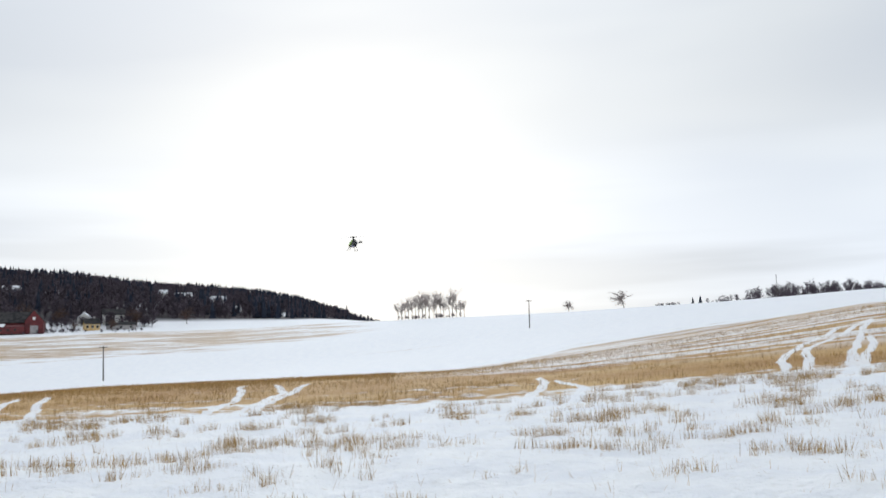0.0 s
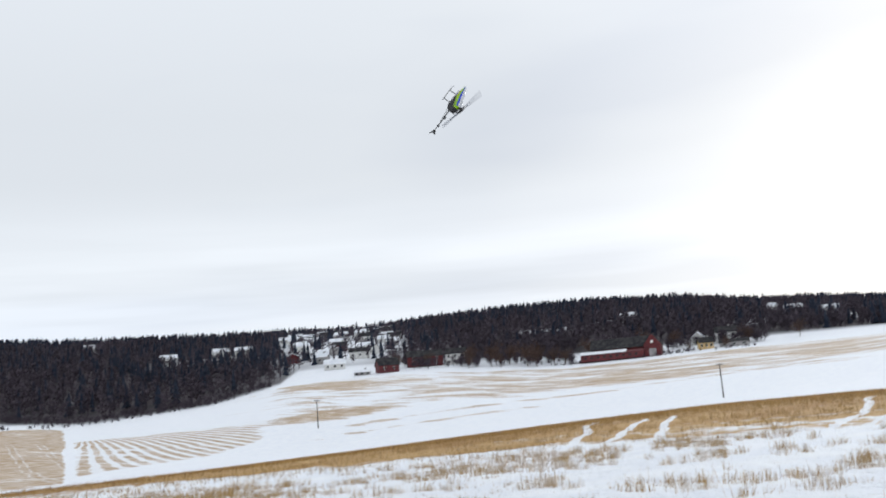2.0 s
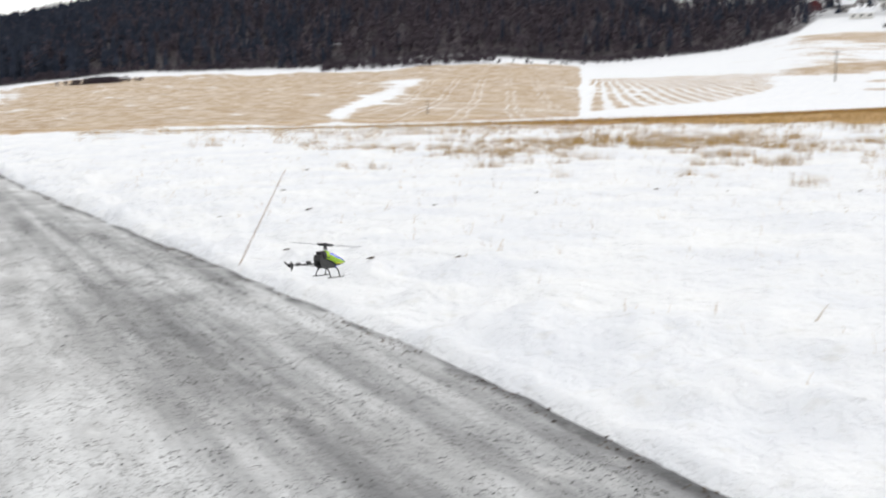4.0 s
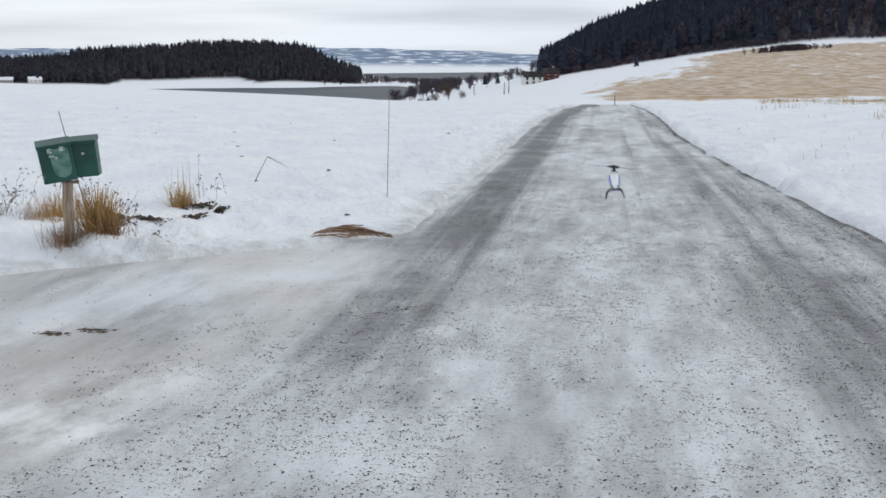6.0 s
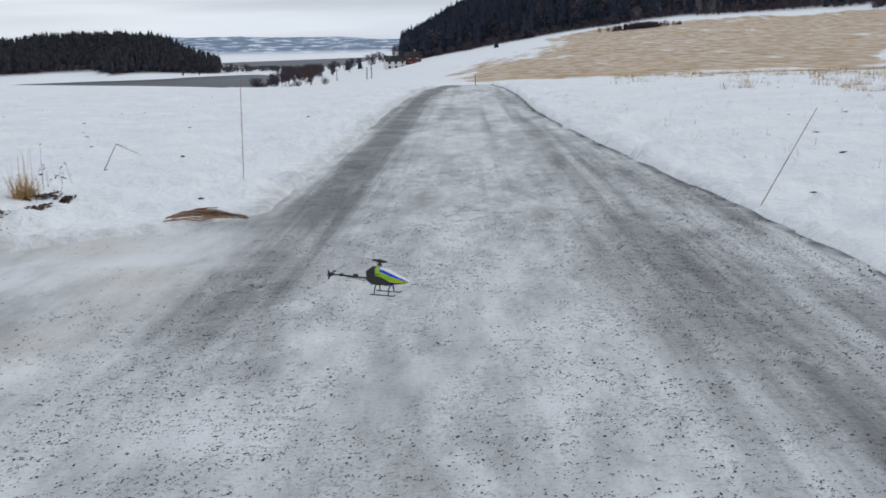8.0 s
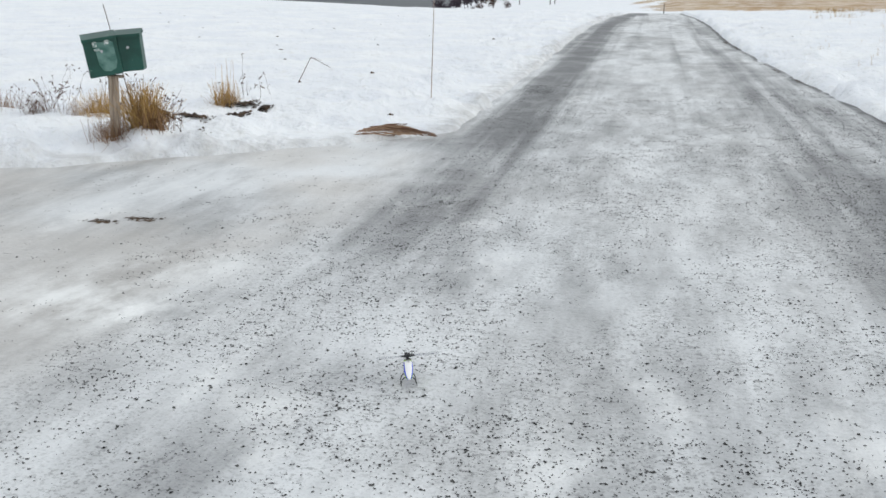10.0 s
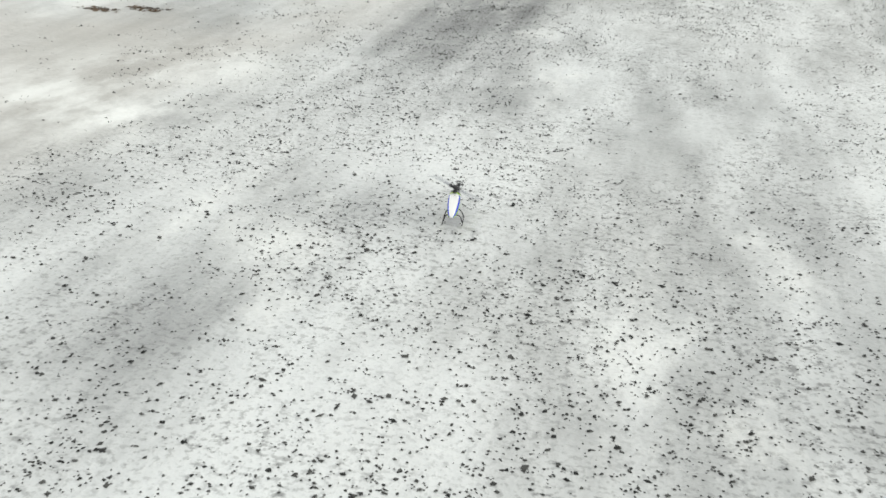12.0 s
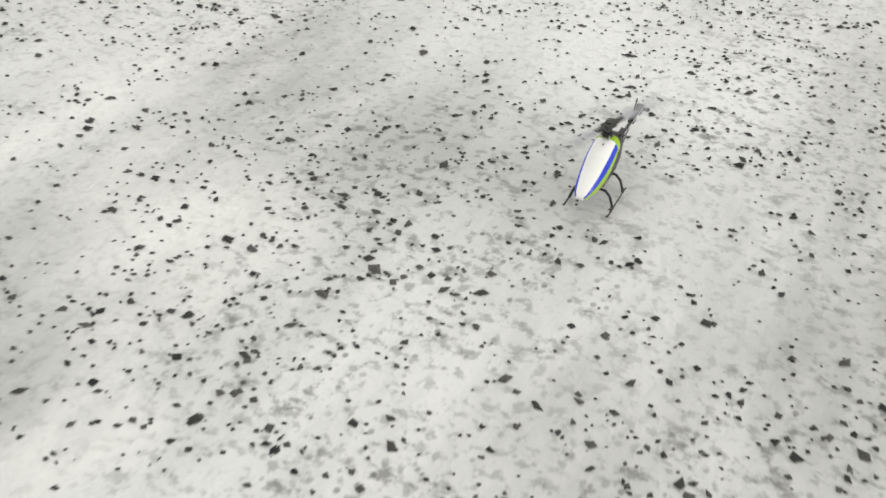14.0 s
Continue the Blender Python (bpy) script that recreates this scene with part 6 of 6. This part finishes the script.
def build_helicopter():
    ob = new("model_helicopter", None)
    part("canopy", canopy_mesh(), (CANOPY_WHITE, CANOPY_BLUE, CANOPY_GREEN, CANOPY_YELLOW, BLACK_PLASTIC), ob, "glossy white, blue and lime-green canopy", True)
    for y in (-0.0125, 0.0125):
        bm = prism(bmesh.new(), [(-0.036, 0.040), (-0.020, 0.030), (0.034, 0.030), (0.040, 0.046), (0.020, 0.066), (-0.030, 0.072), (-0.040, 0.058)], y - 0.0009, y + 0.0009, "y")
        part("side_frame", bm, CARBON, ob)
    part("receiver", box(bmesh.new(), (0.016, 0.026, 0.020), (-0.033, 0, 0.064), bevel=0.0015), BLACK_PLASTIC, ob)
    part("battery", box(bmesh.new(), (0.046, 0.019, 0.014), (0.026, 0, 0.0365), bevel=0.002), BATTERY_BLUE, ob, "blue-wrapped battery pack")
    motor = part("motor", rod(bmesh.new(), (-0.004, 0, 0.036), (-0.004, 0, 0.056), 0.0095, None, 16), STEEL, ob)
    part("pinion", rod(bmesh.new(), (-0.004, 0, 0.056), (-0.004, 0, 0.063), 0.003, None, 10), STEEL, motor)
    part("main_gear", rod(bmesh.new(), (0, 0, 0.0635), (0, 0, 0.0665), 0.019, None, 28), BLACK_PLASTIC, ob)
    for x, y in ((-0.024, 0.008), (-0.024, -0.008), (0.014, 0.0)):
        servo = part("servo", box(bmesh.new(), (0.016, 0.007, 0.015), (x, y, 0.073), bevel=0.0008), BLACK_PLASTIC, ob)
        part("servo_horn", box(bmesh.new(), (0.009, 0.0015, 0.003), (x, y * 1.6, 0.083)), BLACK_PLASTIC, servo)
    part("mast", rod(bmesh.new(), (0, 0, 0.040), (0, 0, 0.106), 0.0018, None, 10), STEEL, ob)
    swash = part("swashplate", rod(bmesh.new(), (0, 0, 0.0905), (0, 0, 0.0945), 0.0085, 0.0075, 20), BLACK_PLASTIC, ob)
    for a in (0.6, 2.7, 4.8):
        part("link", rod(bmesh.new(), (0.008 * math.cos(a), 0.008 * math.sin(a), 0.078), (0.0085 * math.cos(a), 0.0085 * math.sin(a), 0.093), 0.0008, None, 6), STEEL, swash)
    # main rotor: turns on the mast
    bm = box(bmesh.new(), (0.024, 0.011, 0.009), (0, 0, 0), bevel=0.0015)
    rod(bm, (0, 0, -0.010), (0, 0, 0.006), 0.0052, None, 12)
    rotor = part("main_rotor", bm, BLACK_PLASTIC, ob)
    for s in (1, -1):
        grip = rod(bmesh.new(), (s * 0.008, 0, 0), (s * 0.028, 0, 0), 0.0048, 0.0036, 10)
        box(grip, (0.006, 0.012, 0.0022), (s * 0.014, s * 0.005, 0.0))
        part("blade_grip", grip, BLACK_PLASTIC, rotor)
        bm = prism(bmesh.new(), [(s * 0.024, -0.0035), (s * 0.032, -0.0065), (s * 0.121, -0.0062), (s * 0.124, -0.003), (s * 0.124, 0.004), (s * 0.032, 0.0065), (s * 0.024, 0.0035)], -0.0006, 0.0006, "y")
        bmesh.ops.rotate(bm, verts=bm.verts, matrix=Matrix.Rotation(radians(90 + 4 * s), 3, "X"))
        part("rotor_blade", bm, BLADE_GREY, rotor)
    rotor.location = (0, 0, 0.105)
    # tail
    boom = part("tail_boom", rod(bmesh.new(), (-0.030, 0, 0.047), (-0.168, 0, 0.050), 0.0029, 0.0024, 12), CARBON, ob)
    part("boom_clamp", box(bmesh.new(), (0.012, 0.010, 0.010), (-0.036, 0, 0.0472), bevel=0.001), BLACK_PLASTIC, boom)
    part("tail_servo", box(bmesh.new(), (0.015, 0.008, 0.011), (-0.080, 0, 0.0515), bevel=0.001), BLACK_PLASTIC, boom)
    part("guide_clamp", box(bmesh.new(), (0.012, 0.009, 0.009), (-0.128, 0, 0.0505), bevel=0.001), BLACK_PLASTIC, boom)
    part("tail_gearbox", box(bmesh.new(), (0.016, 0.010, 0.011), (-0.164, 0, 0.050), bevel=0.0015), BLACK_PLASTIC, boom)
    part("push_rod", rod(bmesh.new(), (-0.03, 0.006, 0.058), (-0.158, 0.006, 0.056), 0.0006, None, 6), STEEL, ob)
    for y in (0.009, -0.009):
        part("boom_support", rod(bmesh.new(), (-0.032, y, 0.038), (-0.110, y * 0.2, 0.046), 0.0008, None, 6), CARBON, ob)
    bm = prism(bmesh.new(), [(-0.159, 0.048), (-0.169, 0.063), (-0.173, 0.062), (-0.168, 0.048), (-0.172, 0.034), (-0.168, 0.033)], -0.0075, -0.0062, "y")
    part("tail_fin", bm, CARBON, ob)
    bm = rod(bmesh.new(), (0, -0.006, 0), (0, 0.004, 0), 0.0026, None, 10)
    tail = part("tail_rotor", bm, BLACK_PLASTIC, ob)
    for s in (1, -1):
        bm = prism(bmesh.new(), [(-0.002, s * 0.003), (-0.0032, s * 0.006), (-0.0032, s * 0.017), (0.002, s * 0.018), (0.0032, s * 0.006), (0.002, s * 0.003)], -0.0005, 0.0005, "y")
        part("tail_blade", bm, BLACK_PLASTIC, tail)
    tail.location = (-0.166, 0.011, 0.051)
    # landing gear
    for s in (1, -1):
        bm = rod(bmesh.new(), (-0.020, s * 0.031, 0.0022), (0.056, s * 0.031, 0.0022), 0.0018, None, 8)
        rod(bm, (0.056, s * 0.031, 0.0022), (0.065, s * 0.0305, 0.0062), 0.0018, 0.0012, 8)
        skid = part("skid", bm, BLACK_PLASTIC, ob)
        for x in (-0.006, 0.040):
            bm = bmesh.new()
            pts = [(x, s * 0.008, 0.030), (x, s * 0.018, 0.029), (x - 0.001, s * 0.025, 0.021), (x - 0.001, s * 0.029, 0.010), (x, s * 0.031, 0.003)]
            for a, b in zip(pts, pts[1:]):
                rod(bm, a, b, 0.0019, None, 8)
            part("strut", bm, BLACK_PLASTIC, skid)
    tagged(ob, "small flying model helicopter with a white, blue and lime-green canopy", "model helicopter")
    return ob, rotor, tail


HELICOPTER, MAIN_ROTOR, TAIL_ROTOR = build_helicopter()

# seconds, place of the skids, way of the nose, way of the mast
FLIGHT = [
    (0, (7.696, 0.816, 2.578), (0.89, 0.45, 0.03), (-0.02, -0.03, 1.00)),
    (0.2, (6.373, 0.767, 2.635), (0.86, 0.51, 0.05), (-0.05, -0.02, 1.00)),
    (0.5, (5.141, 0.788, 2.631), (0.98, 0.21, 0.06), (-0.06, 0.01, 1.00)),
    (0.8, (4.667, 1.099, 2.925), (0.78, 0.34, -0.53), (0.52, 0.10, 0.84)),
    (1, (4.474, 1.393, 3.248), (0.27, 0.66, -0.70), (0.73, 0.33, 0.60)),
    (1.1, (4.402, 1.470, 3.374), (-0.13, 0.89, -0.43), (0.98, 0.17, 0.07)),
    (1.2, (4.366, 1.543, 3.444), (-0.30, 0.95, -0.08), (0.85, 0.23, -0.47)),
    (1.3, (4.307, 1.722, 3.474), (-0.45, 0.88, 0.10), (0.52, 0.36, -0.78)),
    (1.4, (4.250, 1.736, 3.284), (-0.00, 0.63, 0.78), (0.52, 0.67, -0.54)),
    (1.5, (4.116, 1.864, 3.222), (0.72, 0.36, 0.59), (0.55, 0.22, -0.81)),
    (1.6, (3.914, 1.934, 3.075), (0.79, -0.50, 0.36), (0.44, 0.07, -0.89)),
    (1.8, (3.800, 2.194, 3.048), (0.45, -0.89, 0.03), (0.19, 0.07, -0.98)),
    (2, (3.937, 2.551, 3.170), (0.13, -0.71, 0.69), (-0.03, -0.70, -0.71)),
    (2.1, (3.906, 2.616, 3.181), (0.02, -0.59, 0.81), (-0.34, -0.76, -0.55)),
    (2.3, (3.767, 2.660, 3.074), (-0.17, -0.27, 0.95), (-0.92, 0.39, -0.05)),
    (2.5, (3.625, 2.916, 2.678), (0.10, -0.30, 0.95), (0.06, 0.95, 0.29)),
    (2.6, (3.385, 2.921, 2.224), (0.53, -0.16, 0.83), (-0.70, 0.46, 0.54)),
    (2.7, (3.070, 2.871, 1.980), (0.87, 0.26, 0.42), (-0.40, -0.13, 0.91)),
    (2.8, (2.847, 2.947, 1.775), (0.90, 0.43, 0.04), (-0.04, -0.01, 1.00)),
    (3, (2.572, 2.930, 1.618), (0.94, 0.34, -0.02), (0.02, 0.00, 1.00)),
    (3.2, (2.315, 2.888, 1.489), (0.91, 0.41, 0.03), (-0.01, -0.06, 1.00)),
    (3.5, (1.943, 2.894, 1.275), (0.88, 0.48, -0.00), (0.00, -0.01, 1.00)),
    (3.8, (1.484, 3.020, 1.114), (0.88, 0.47, -0.00), (-0.01, 0.02, 1.00)),
    (4, (1.158, 3.041, 1.065), (0.87, 0.49, -0.08), (0.07, 0.04, 1.00)),
    (4.2, (0.786, 3.009, 1.107), (0.91, 0.39, -0.14), (0.16, -0.01, 0.99)),
    (4.8, (0.558, 3.300, 1.133), (0.97, -0.24, 0.00), (0.00, 0.00, 1.00)),
    (5.4, (0.330, 3.541, 1.208), (0.73, -0.68, 0.00), (0.00, 0.00, 1.00)),
    (5.9, (0.075, 3.570, 1.217), (0.20, -0.98, 0.00), (-0.03, 0.00, 1.00)),
    (6.3, (-0.171, 3.574, 1.240), (-0.47, -0.88, -0.12), (-0.12, -0.07, 0.99)),
    (6.5, (-0.075, 3.504, 1.246), (-0.66, -0.75, -0.06), (-0.04, -0.06, 1.00)),
    (7, (0.178, 3.405, 1.121), (-0.78, 0.62, 0.02), (0.04, -0.06, 1.00)),
    (7.2, (0.159, 3.412, 1.076), (-0.39, 0.92, -0.02), (-0.01, 0.02, 1.00)),
    (7.5, (0.153, 3.373, 1.002), (0.51, 0.86, -0.10), (0.08, 0.07, 0.99)),
    (7.8, (-0.088, 3.203, 0.900), (1.00, -0.01, -0.01), (0.01, -0.00, 1.00)),
    (8, (-0.233, 3.188, 0.808), (0.97, -0.23, -0.06), (0.07, 0.02, 1.00)),
    (8.3, (-0.472, 3.105, 0.655), (0.76, -0.61, -0.21), (0.22, -0.06, 0.97)),
    (8.5, (-0.605, 3.155, 0.532), (0.61, -0.77, -0.19), (0.29, -0.01, 0.96)),
    (8.7, (-0.642, 3.287, 0.314), (0.47, -0.88, -0.01), (0.18, 0.08, 0.98)),
    (9, (-0.938, 3.630, 0.004), (0.29, -0.96, 0.00), (0.00, 0.00, 1.00)),
    (9.2, (-0.938, 3.630, 0.004), (0.29, -0.96, 0.00), (0.00, 0.00, 1.00)),
    (11.3, (-0.938, 3.630, 0.004), (0.16, -0.99, 0.00), (0.00, 0.00, 1.00)),
    (11.5, (-0.938, 3.630, 0.004), (0.14, -0.99, 0.00), (0.00, 0.00, 1.00)),
    (12.5, (-0.938, 3.630, 0.004), (0.14, -0.99, 0.00), (0.00, 0.00, 1.00)),
    (13.5, (-0.938, 3.630, 0.004), (0.10, -1.00, 0.00), (0.00, 0.00, 1.00)),
    (14, (-0.938, 3.630, 0.004), (0.01, -1.00, 0.00), (0.00, 0.00, 1.00)),
]


def flight_pose(place, nose, up):
    nose = Vector(nose).normalized()
    left = Vector(up).cross(nose).normalized()
    up = nose.cross(left)
    m = Matrix((nose, left, up)).transposed().to_4x4()
    return Matrix.Translation(place) @ m


def motions():
    walk(HELICOPTER, [(t, flight_pose(p, n, u)) for t, p, n, u in FLIGHT])
    walk(MAIN_ROTOR, [(k / FPS, pose(0, 0, 0.105, 0, 0, 83.0 * k + 40)) for k in range(14 * FPS + 1)])
    walk(TAIL_ROTOR, [(k / FPS, pose(-0.166, 0.011, 0.051, 0, 79.0 * k, 0)) for k in range(14 * FPS + 1)])


motions()
